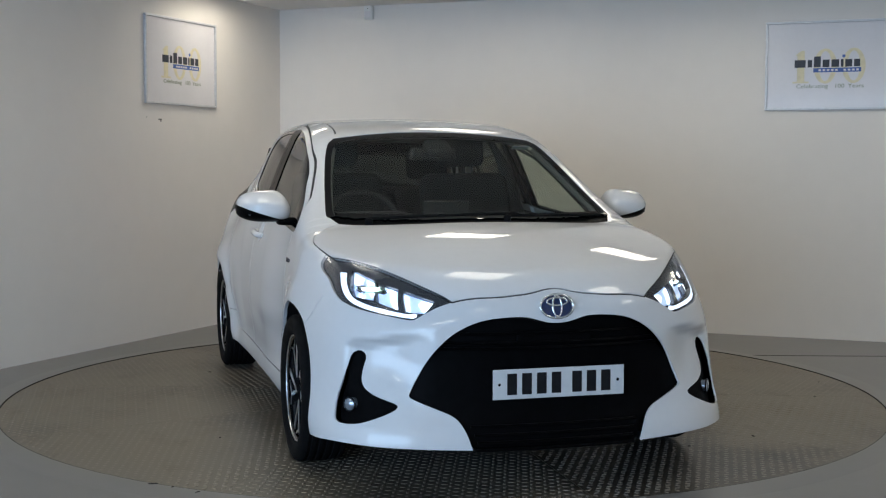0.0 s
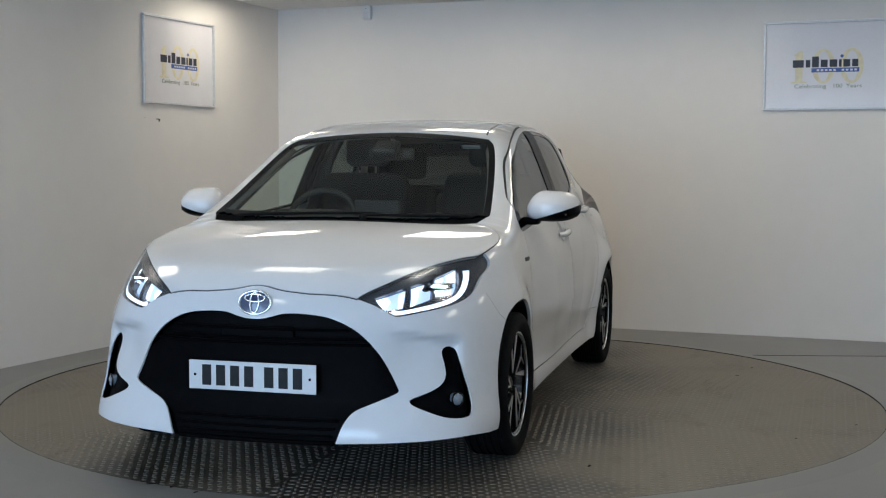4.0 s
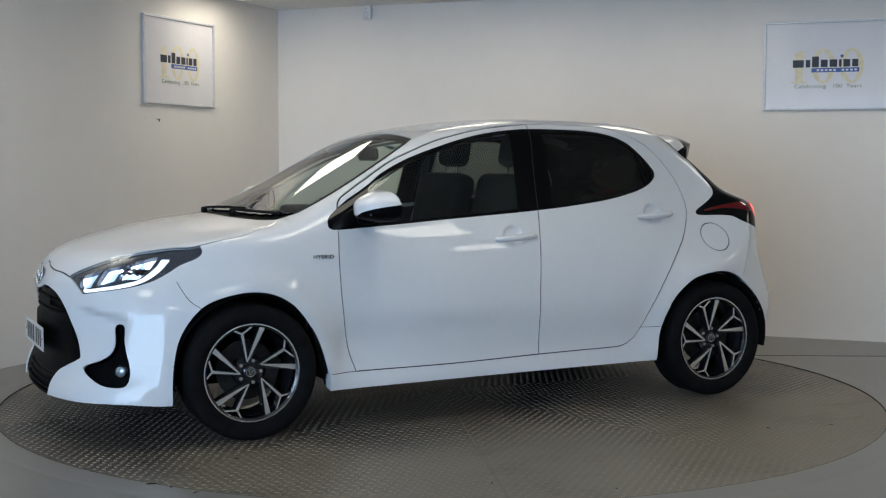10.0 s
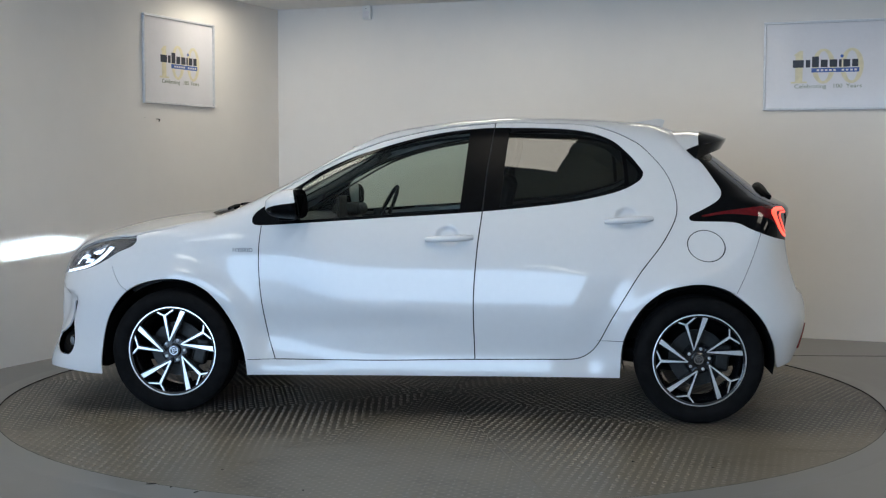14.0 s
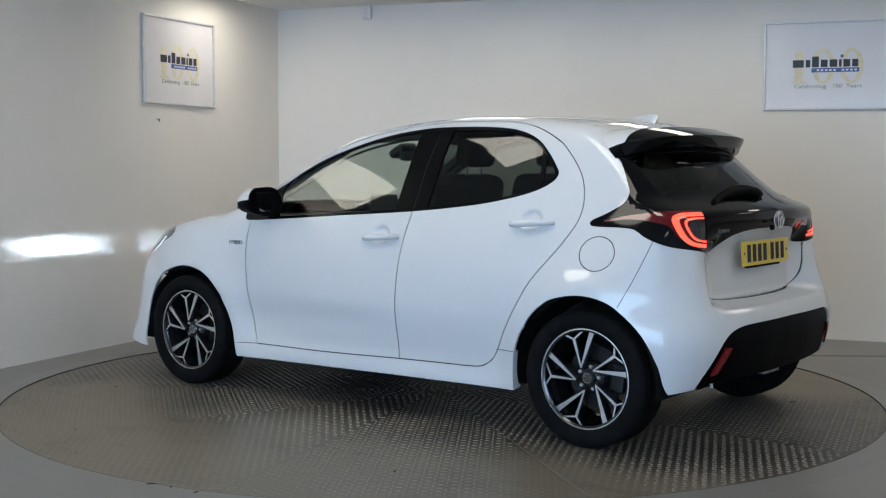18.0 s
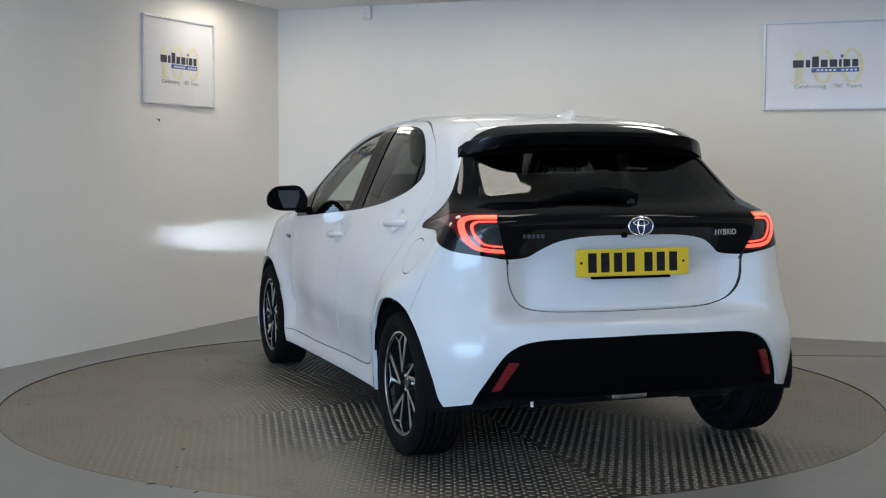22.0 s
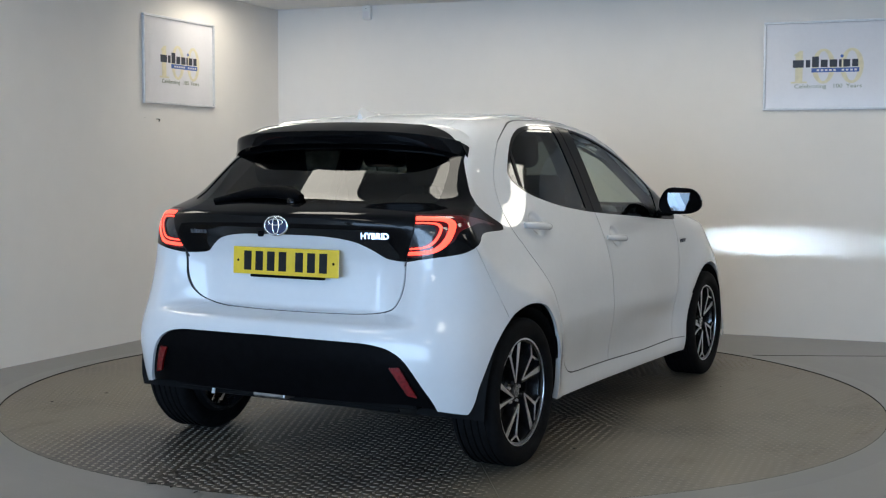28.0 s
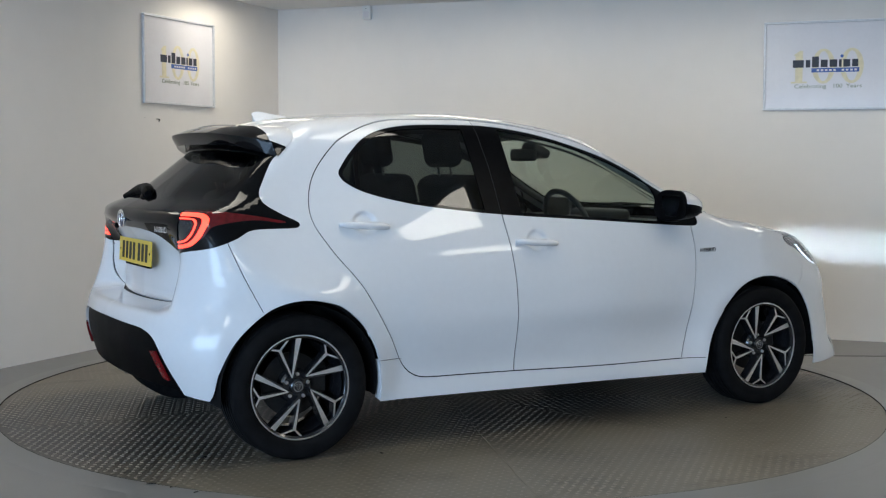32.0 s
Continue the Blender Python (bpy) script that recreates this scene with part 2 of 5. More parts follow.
wall_left, WL = wall("wall_west", FAR_L, CORNER, "plain white painted wall with a framed poster")
wall_back, WB = wall("wall_north", CORNER, FAR_B, "plain white painted wall behind the turntable")
wall_right, WR = wall("wall_east", FAR_B, FAR, "plain white painted side wall")
OPEN = (2.7, 8.35, .0, 2.4)
wall_front, WF = wall("wall_south", FAR, FAR_L, "white wall with a wide doorway to daylight", [OPEN])

floor = finish(box(26, 26, .2, (0, -2.5, -.104)), "floor", M["floor"])
tagged(floor, "grey painted concrete showroom floor with scuffs", "floor", kind="structure")
ceil_bm = prism([(p.x, p.y) for p in (CORNER - ALONG_L * .2 - ALONG_B * .2, FAR_L + ALONG_L * .2 - ALONG_B * .2, FAR + (ALONG_L + ALONG_B) * .2, FAR_B + ALONG_B * .2 - ALONG_L * .2)], .15, lambda a, b, c: (a, b, HIGH + c))
tagged(finish(ceil_bm, "ceiling", M["ceiling"]), "plain white painted ceiling", "ceiling", kind="structure")

# daylight at the doorway behind the camera
lamp = bpy.data.lights.new("doorway_daylight", "AREA")
lamp.shape, lamp.size, lamp.size_y, lamp.energy, lamp.color = "RECTANGLE", OPEN[1] - OPEN[0], OPEN[3] - OPEN[2], DOOR_LIGHT, (.455, .685, 1.0)
lamp_ob = new("doorway_daylight", lamp)
lamp_ob.matrix_world = WF @ pose((OPEN[0] + OPEN[1]) / 2, .1, (OPEN[2] + OPEN[3]) / 2, -90)


def ceiling_light(x, y, turn, sx=.6, sy=.6):
    root = new("ceiling_light")
    root.matrix_world = pose(x, y, HIGH, 0, 0, turn)
    tagged(root, "bright rectangular panel light on the white ceiling", "ceiling light", group="ceiling panel lights")
    bm = box(sx + .05, .025, .03, (0, sy / 2 + .0125, -.015))
    bm = join(bm, box(sx + .05, .025, .03, (0, -sy / 2 - .0125, -.015)), box(.025, sy, .03, (sx / 2 + .0125, 0, -.015)), box(.025, sy, .03, (-sx / 2 - .0125, 0, -.015)))
    part("frame", bm, M["white"], root)
    part("diffuser", box(sx, sy, .012, (0, 0, -.018)), M["light"], root, "glowing warm white diffuser")
    return root


ROOM_TURN = -21.2
# Panels 3.7 and 7-plus along, and rows beyond 7 down, are added fill.
for along, down in ((.5, 1.15), (2.15, 1.15), (3.7, 1.15), (5.55, 1.2), (7.2, 1.2), (.34, 4.22), (2.2, 4.27), (3.55, 4.25), (5.43, 4.2), (7.1, 4.2), (2.1, 7.2), (5.3, 7.2), (2.1, 10.2), (5.3, 10.2)):
    q = CORNER + ALONG_B * along + ALONG_L * down
    ceiling_light(q.x, q.y, ROOM_TURN)


def poster(frame_pose, label):
    """Framed print: x along the wall, z up, y out of the room."""
    w, h = .868, .622
    root = new("poster")
    root.matrix_world = frame_pose
    tagged(root, label, "poster", group="framed posters")
    b = .017
    for name, bm in (("frame_rail", box(w, .022, b, (0, -.011, h / 2 - b / 2), .004)), ("frame_rail", box(w, .022, b, (0, -.011, -h / 2 + b / 2), .004)),
                     ("frame_stile", box(b, .022, h - 2 * b, (-w / 2 + b / 2, -.011, 0), .004)), ("frame_stile", box(b, .022, h - 2 * b, (w / 2 - b / 2, -.011, 0), .004))):
        part(name, bm, M["frame"], root, "brushed silver aluminium frame strip")
    part("print", box(w - 2 * b, .006, h - 2 * b, (0, -.006, 0)), M["print"], root, "pale printed sheet with a company logo")
    face = lambda a, c, d: (a, -.0095 - d, c)
    # three tall gold figures behind the wordmark, as plain shapes
    part("gold_bar", prism([(-.215, -.11), (-.165, -.11), (-.165, .105), (-.187, .105), (-.228, .075), (-.215, .07)], .0006, face), M["gold"], root)
    part("gold_base", prism([(-.245, -.122), (-.135, -.122), (-.135, -.110), (-.245, -.110)], .0006, face), M["gold"], root)
    for cx in (-.025, .165):
        bm = bmesh.new()
        ring = []
        for k in range(40):
            a = 2 * math.pi * k / 40
            ring.append([bm.verts.new(face(cx + rx * math.cos(a), -.005 + rz * math.sin(a), dd)) for rx, rz, dd in ((.078, .122, 0), (.078, .122, .0006), (.042, .104, .0006), (.042, .104, 0))])
        for k in range(40):
            p, q = ring[k], ring[(k + 1) % 40]
            for i in range(4):
                bm.faces.new((p[i], p[(i + 1) % 4], q[(i + 1) % 4], q[i]))
        bmesh.ops.recalc_face_normals(bm, faces=bm.faces)
        part("gold_ring", bm, M["gold"], root)
    # the wordmark as dark bars
    x = -.238
    for wd, lo, hi in ((.085, .0, .052), (.034, .0, .052), (.052, .0, .075), (.052, .0, .052), (.058, .0, .052), (.02, .0, .052), (.052, .0, .052), (.046, .0, .052)):
        bm = prism([(x + wd * .06, lo - .012), (x + wd * .94, lo - .012), (x + wd * .94, hi - .012), (x + wd * .06, hi - .012)], .0006, lambda a, c, d: (a, -.0103 - d, c))
        part("wordmark_bar", bm, M["ink"], root)
        x += wd + .007
    bm = lathe([(-.0115, 0), (-.0115, .011), (-.0103, .011), (-.0103, 0)], 20)
    part("logo_dot", turned(bm, Matrix.Translation((.098, 0, .062))), M["blueink"], root)
    part("logo_strip", prism([(-.105, -.048), (.215, -.048), (.215, -.018), (-.105, -.018)], .0006, lambda a, c, d: (a, -.0103 - d, c)), M["blueink"], root)
    for k in range(10):
        if k != 5:
            xx = -.07 + k * .028
            part("strip_mark", prism([(xx, -.040), (xx + .017, -.040), (xx + .017, -.027), (xx, -.027)], .0006, lambda a, c, d: (a, -.0111 - d, c)), M["print"], root)
    for word, at in (("Celebrating", -.112), ("100", .072), ("Years", .182)):
        bm = letters(word, .040, .0004)
        bmesh.ops.scale(bm, vec=(1.16, 1, 1), verts=bm.verts)
        part("slogan_word", turned(bm, pose(at, -.0102, -.145, 90)), M["greyink"], root)
    return root


poster(WL @ pose(LONG - 1.39, 0, 1.957), "silver-framed poster with a gold and blue company logo")
poster(WB @ pose(4.351, 0, 1.926), "silver-framed logo poster on the white end wall")

sensor = new("alarm_sensor")
sensor.matrix_world = WB @ pose(.822, 0, 2.434)
tagged(sensor, "small white plastic alarm sensor under the ceiling", "sensor")
part("housing", box(.072, .05, .112, (0, -.025, 0), .012, 3), M["white"], sensor)
part("lens", box(.045, .006, .05, (0, -.052, -.018), .002), M["print"], sensor)
part("indicator", box(.006, .004, .006, (0, -.051, .03)), M["trim"], sensor)


# ---- turntable ----
R_DECK = 2.286
DECK = (-.018, .075)
turntable = new("turntable")
tagged(turntable, "round steel tread-plate vehicle turntable set in the floor", "turntable")
part("deck_base", lathe([(-.012, 0), (-.012, R_DECK - .001), (-.005, R_DECK - .001), (-.005, 0)], 128, "z"), M["rimline"], turntable, "dark frame under the deck plates")
seal = lathe([(-.009, R_DECK + .0008), (.0040, R_DECK + .0008), (.0040, R_DECK + .0038), (-.009, R_DECK + .0038)], 128, "z")
tagged(finish(turned(seal, pose(*DECK, 0)), "floor_seal", M["rimline"]), "thin black seal round the turntable", "seal", kind="structure")
collar = lathe([(-.009, R_DECK + .004), (.0042, R_DECK + .004), (.0042, R_DECK + .02), (-.0045, R_DECK + .14)], 128, "z")
tagged(finish(turned(collar, pose(*DECK, 0)), "floor_collar", M["floor"], None, "", True, 30), "low grey painted collar sloping up to the turntable", "floor", kind="structure")


def deck_plate(k):
    """One of ten wedges of tread plate, its lozenges in rows square to its middle line, worn away in broad patches."""
    middle, half, gap = radians(52 + 36 * k), radians(18), .0008
    rng = random.Random(40 + k)
    slip = math.asin(gap / R_DECK)
    outline = [(gap / math.sin(half) * math.cos(middle), gap / math.sin(half) * math.sin(middle))]
    for i in range(15):
        a = middle + (half - slip) * (i / 7 - 1)
        outline.append((R_DECK * math.cos(a), R_DECK * math.sin(a)))
    plate = part("deck_plate", turned(prism(outline, .005), Matrix.Translation((0, 0, -.005))), M["deck"], turntable, "worn brownish steel wedge of the deck")
    verts, faces = [], []
    pitch = .0365
    n = int(R_DECK / pitch * 1.42) + 1
    cm, sm = math.cos(middle), math.sin(middle)
    for i in range(-n, n + 1):
        for j in range(-n, n + 1):
            along, across = (i - j) * pitch * .7071, (i + j) * pitch * .7071
            r = math.hypot(along, across)
            if along < .05 or r > R_DECK - .02 or abs(across) * math.cos(half) > along * math.sin(half) - .007:
                continue
            x, y = along * cm - across * sm, along * sm + across * cm
            lean = middle + radians(90 if (i + j) % 2 else 0)
            wear = noise.noise((x * 1.0, y * 1.0, 3.0)) + .4 * noise.noise((x * 3, y * 3, 9.0))
            high = .0024 * max(.10, min(1, .95 - wear * 1.0 - .68 * min(1, max(0, (abs(y) - .8) / .55))))
            c, s = math.cos(lean), math.sin(lean)
            q0 = len(verts)
            a, b = .0152 * rng.uniform(.9, 1.06), .0072 * rng.uniform(.92, 1.08)
            for u, v, z in ((-a, 0, -.0005), (-a * .45, -b, -.0005), (a * .45, -b, -.0005), (a, 0, -.0005), (a * .45, b, -.0005), (-a * .45, b, -.0005),
                            (-a * .66, 0, high), (-a * .36, -b * .6, high), (a * .36, -b * .6, high), (a * .66, 0, high), (a * .36, b * .6, high), (-a * .36, b * .6, high)):
                verts.append((x + c * u - s * v, y + s * u + c * v, z))
            for q in range(6):
                faces.append((q0 + q, q0 + (q + 1) % 6, q0 + 6 + (q + 1) % 6, q0 + 6 + q))
            faces.append(tuple(q0 + 6 + q for q in range(6)))
    me = bpy.data.meshes.new("tread")
    me.from_pydata(verts, [], faces)
    me.materials.append(M["stud"])
    ob = new("tread", me)
    ob.parent = plate
    tagged(ob, "raised lozenge tread of worn steel", kind="stuff")


for k in range(10):
    deck_plate(k)

# ---- the car's body as one smooth field: negative inside, positive outside ----
def curve(*pts, soft=0.0):
    """A smooth monotone curve through (a, b) pairs, its bends eased over a length."""
    a = np.array([p[0] for p in pts], float)
    b = np.array([p[1] for p in pts], float)
    order = np.argsort(a)
    a, b = a[order], b[order]
    h = np.diff(a)
    d = np.diff(b) / h
    m = np.zeros_like(a)
    m[0], m[-1] = d[0], d[-1]
    w1, w2 = 2 * h[1:] + h[:-1], h[1:] + 2 * h[:-1]
    same = d[1:] * d[:-1] > 0
    safe = np.where(same, d[1:] * d[:-1], 1)
    m[1:-1] = np.where(same, (w1 + w2) * safe / (w1 * d[1:] + w2 * d[:-1] + (~same)), 0)

    def at(x):
        x = np.clip(np.asarray(x, float), a[0], a[-1])
        i = np.clip(np.searchsorted(a, x) - 1, 0, len(h) - 1)
        t = (x - a[i]) / h[i]
        return ((1 + 2 * t) * (1 - t) ** 2 * b[i] + t * (1 - t) ** 2 * h[i] * m[i]
                + t * t * (3 - 2 * t) * b[i + 1] + t * t * (t - 1) * h[i] * m[i + 1])
    if not soft:
        return at
    xs = np.arange(a[0] - 4 * soft, a[-1] + 4 * soft, .001)
    near = np.clip(xs, a[0], a[-1])
    ys = at(near) + (xs - near) * np.where(xs < a[0], m[0], m[-1])
    k = np.exp(-.5 * (np.arange(-int(4 * soft / .001), int(4 * soft / .001) + 1) * .001 / soft) ** 2)
    ys = np.convolve(ys, k / k.sum(), "same")
    cut = int(4 * soft / .001)
    xs, ys = xs[cut:-cut], ys[cut:-cut]
    return lambda x: np.interp(x, xs, ys)


def step(x, lo, hi):
    t = np.clip((np.asarray(x, float) - lo) / (hi - lo), 0, 1)
    return t * t * (3 - 2 * t)


WAIST = curve((-2.1, .82), (-1.65, .845), (-1.28, .845), (-.85, .825), (-.3, .812), (.3, .815), (.85, .828), (1.28, .845), (1.65, .846), (2.2, .825), soft=0.12)
DRAFT = curve((.05, -.03), (.15, .0), (.2, .012), (.25, .0), (.31, -.018), (.40, -.026), (.48, -.012), (.56, .0), (.68, .0), (.78, -.008), (.86, -.022),
              (.92, -.040), (.97, -.057), (1.06, -.089), (1.19, -.1365), (1.30, -.182), (1.37, -.215), (1.42, -.245), (1.46, -.29), (1.6, -.6), soft=0.028)
INSET = curve((-2.0, -.02), (-1.6, -.02), (-1.35, -.045), (-1.0, -.022), (-.6, -.004), (-.2, 0), (.3, -.006), (.6, -.008), (.9, -.006), (1.2, -.01), soft=0.12)
RIDGE = curve((-1.9, 1.05), (-1.6, 1.22), (-1.4, 1.34), (-1.23, 1.410), (-.98, 1.450), (-.67, 1.470), (-.4, 1.474), (-.1, 1.457), (.1, 1.433), (.25, 1.406), (.36, 1.372),
              (.5, 1.304), (.688, 1.204), (.9, 1.094), (1.05, 1.016), (1.12, .988), (1.22, .978), (1.35, .965), (1.55, .936), (1.75, .889), (1.9, .838), (1.99, .797), (2.045, .745), (2.09, .62), (2.3, .2), soft=0.025)
CROWN = curve((-1.6, .03), (-1.2, .045), (-.4, .04), (.2, .045), (.45, .065), (.9, .065), (1.1, .03), (1.4, .055), (1.8, .075), (2.1, .09), soft=0.1)
NOSE = curve((.05, 2.03), (.13, 2.085), (.19, 2.102), (.24, 2.095), (.34, 2.06), (.48, 2.055), (.6, 2.062), (.70, 2.050), (.76, 2.024), (.82, 1.99), (1.0, 1.9), soft=0.02)
NOSE_PLAN = curve((0, 0), (.13, .003), (.26, .014), (.4, .042), (.55, .085), (.65, .13), (.724, .19), (.79, .265), (.84, .36), (.88, .5), (.95, .9), soft=0.04)
NOSE_SWEEP = curve((.1, .85), (.25, .9), (.4, 1.0), (.55, 1.15), (.66, 1.35), (.76, 1.7), (.9, 2.0), soft=0.05)
TAIL = curve((.1, 1.70), (.22, 1.79), (.34, 1.84), (.48, 1.868), (.57, 1.862), (.65, 1.838), (.75, 1.808), (.85, 1.79), (.925, 1.787), (.98, 1.787), (1.02, 1.79), (1.045, 1.745), (1.08, 1.675), (1.15, 1.58), (1.3, 1.385), (1.4, 1.24), (1.5, 1.1), soft=0.01)
TAIL_PLAN = curve((0, 0), (.2, .005), (.386, .024), (.547, .052), (.65, .085), (.72, .12), (.80, .19), (.86, .29), (.92, .6), soft=0.045)
TAIL_SWEEP = curve((.2, .8), (.5, .85), (.62, 1.0), (.9, 1.05), (1.0, 1.2), (1.04, 1.6), (1.09, 2.2), (1.3, 2.3), soft=0.02)

HATCH = curve((.55, 0), (.605, .01), (.637, .15), (.7, .135), (.83, .105), (.92, .05), (.98, 0))


# how far the doors swell between the wheels, by height
SWELL = curve((.15, 0), (.21, .006), (.283, .016), (.35, .030), (.42, .043), (.5, .038), (.6, .030), (.7, .025), (.8, .018), (.86, .013), (.92, .010), (1.0, .007), (1.15, .003), (1.3, 0), soft=0.025)


def side_y(x, z):
    r1, r2 = np.hypot(x - 1.28, z - .31), np.hypot(x + 1.28, z - .31)
    flare = .030 * np.exp(-((r1 - .355) / .085) ** 2) + .032 * np.exp(-((r2 - .355) / .09) ** 2)
    flare = flare * step(z, .12, .3)
    haunch = .012 * np.exp(-((x + 1.25) / .38) ** 2 - ((z - .66) / .11) ** 2) - .040 * np.exp(-((x + 1.3) / .32) ** 2) * step(z, .66, .95)
    haunch = haunch + .015 * step(r2, .82, .48) * step(z, .22, .45) * step(z, 1.06, .68)
    scoop = step(np.abs(x), 1.0, .8)
    low = np.where(z < .5, DRAFT(z) * (.35 + .65 * scoop), DRAFT(z))
    for hx, hz in ((-.075, .876), (-.935, .972)):
        low = low - .020 * np.exp(-(((x - hx) / .050) ** 2 + ((z - hz) / .044) ** 2) ** 3)
    return WAIST(x) + low + flare + haunch + INSET(x) * step(z, .86, 1.2) + (SWELL(z) - .008 * np.exp(-((z - .44) / .06) ** 2) * step(x, -.2, .15)) * step(np.abs(x + .15), .98, .38)


def blend(a, b, k):
    h = np.clip(.5 + .5 * (a - b) / k, 0, 1)
    return b + (a - b) * h + k * h * (1 - h)


def field(x, y, z):
    y = np.abs(y)
    side = y - side_y(x, z)
    top = (z - RIDGE(x) + CROWN(x) * (y / .7) ** 2) * .8
    nose = (x - NOSE(z) + NOSE_PLAN(y) * NOSE_SWEEP(z)) * .8
    zc = .574 + .16 * (.6 - y)
    cheek = .042 * step(z - zc, .026, -.020) * step(z, .30, .50) * step(y, .46, .62) * step(y, .765, .705)
    nose = nose + cheek * .8
    tail = (-x - TAIL(z) + TAIL_PLAN(y) * TAIL_SWEEP(z) + HATCH(z) * step(y, .66, .42)) * .8
    ends = blend(nose, tail, .01)
    q = blend(side, top, .07)
    return blend(q, ends, .06)


def cast(o, d, far=3.0):
    """Where rays from inside points o along d leave the body."""
    lo, hi = np.zeros(len(o)), np.full(len(o), far)
    for _ in range(34):
        mid = (lo + hi) / 2
        p = o + d * mid[:, None]
        inside = field(p[:, 0], p[:, 1], p[:, 2]) < 0
        lo, hi = np.where(inside, mid, lo), np.where(inside, hi, mid)
    return o + d * lo[:, None]


def normals(p, e=.004):
    g = np.stack([field(p[:, 0] + e * (k == 0), p[:, 1] + e * (k == 1), p[:, 2] + e * (k == 2))
                  - field(p[:, 0] - e * (k == 0), p[:, 1] - e * (k == 1), p[:, 2] - e * (k == 2)) for k in range(3)], 1)
    return g / np.linalg.norm(g, axis=1)[:, None]


FORE, AFT, TURN = 1.2, -1.0, .8


def belt(u, z):
    """Chart round the car's side and ends: points on the body for (u, z), for the left half."""
    u, z = np.asarray(u, float), np.asarray(z, float)
    a = np.where(u > FORE, (u - FORE) / TURN, np.where(u < AFT, (u - AFT) / TURN, 0))
    o = np.stack([np.clip(u, AFT, FORE), 0 * u, z], 1)
    d = np.stack([np.sin(a), np.cos(a), 0 * u], 1)
    return cast(o, d)


def unbelt(p):
    p = np.asarray(p, float)
    x, y, z = p[..., 0], np.maximum(p[..., 1], 0), p[..., 2]
    u = np.where(x > FORE, FORE + TURN * np.arctan2(x - FORE, y), np.where(x < AFT, AFT - TURN * np.arctan2(AFT - x, y), x))
    return np.stack([u, z], -1)


def lid(x, y):
    """Chart from above: points on the body for (x, y)."""
    x, y = np.asarray(x, float), np.asarray(y, float)
    return cast(np.stack([x, y, 0 * x + .5], 1), np.stack([0 * x, 0 * x, 0 * x + 1], 1))


# ---- panels cut from the body ----
car = new("car")
tagged(car, "white five-door hatchback with lights on, parked on a turntable", "car")


def smooth_line(pts, closed=False, gap=.012):
    """A Catmull-Rom line through pts, sampled finely; a point given twice stays a corner."""
    p = [np.array(q, float) for q in pts]
    n = len(p)
    out = []
    for i in range(n if closed else n - 1):
        a, b = p[i], p[(i + 1) % n]
        if np.allclose(a, b):
            continue
        z = p[(i - 1) % n] if closed or i > 0 else a
        c = p[(i + 2) % n] if closed or i < n - 2 else b
        m = max(2, int(np.linalg.norm(b - a) / gap))
        length = np.linalg.norm(b - a)
        t0, t1 = (b - z), (c - a)
        t0 = t0 / max(np.linalg.norm(t0), 1e-9) * length
        t1 = t1 / max(np.linalg.norm(t1), 1e-9) * length
        for k in range(m):
            t = k / m
            out.append((2 * t**3 - 3 * t**2 + 1) * a + (t**3 - 2 * t**2 + t) * t0 + (-2 * t**3 + 3 * t**2) * b + (t**3 - t**2) * t1)
    if not closed:
        out.append(p[-1])
    return np.array(out)


def ray_chart(o, d):
    return unbelt(cast(np.array(o, float), np.array(d, float)))


def on_side(*xz):
    return [tuple(q) for q in ray_chart([(x, 0, z) for x, z in xz], [(0, 1, 0)] * len(xz))]


def on_nose(*yz):
    return [tuple(q) for q in ray_chart([(1.25, y, z) for y, z in yz], [(1, 0, 0)] * len(yz))]


def on_tail(*yz):
    return [tuple(q) for q in ray_chart([(-.95, y, z) for y, z in yz], [(-1, 0, 0)] * len(yz))]


def inside(poly, q):
    """Which points q lie in the polygon."""
    poly = np.asarray(poly)
    hit = np.zeros(len(q), bool)
    for (x0, y0), (x1, y1) in zip(poly, np.roll(poly, -1, 0)):
        if y0 != y1:
            cross = (y0 > q[:, 1]) != (y1 > q[:, 1])
            hit ^= cross & (q[:, 0] < (x1 - x0) * (q[:, 1] - y0) / (y1 - y0) + x0)
    return hit


def near_line(line, q):
    best = np.full(len(q), 9.0)
    for a, b in zip(line, line[1:]):
        d = b - a
        t = np.clip(((q - a) @ d) / max(d @ d, 1e-12), 0, 1)
        best = np.minimum(best, np.linalg.norm(q - a - t[:, None] * d, axis=1))
    return best


def offset_line(line, w):
    d = np.gradient(line, axis=0)
    d /= np.maximum(np.linalg.norm(d, axis=1), 1e-9)[:, None]
    return line + np.stack([-d[:, 1], d[:, 0]], 1) * w


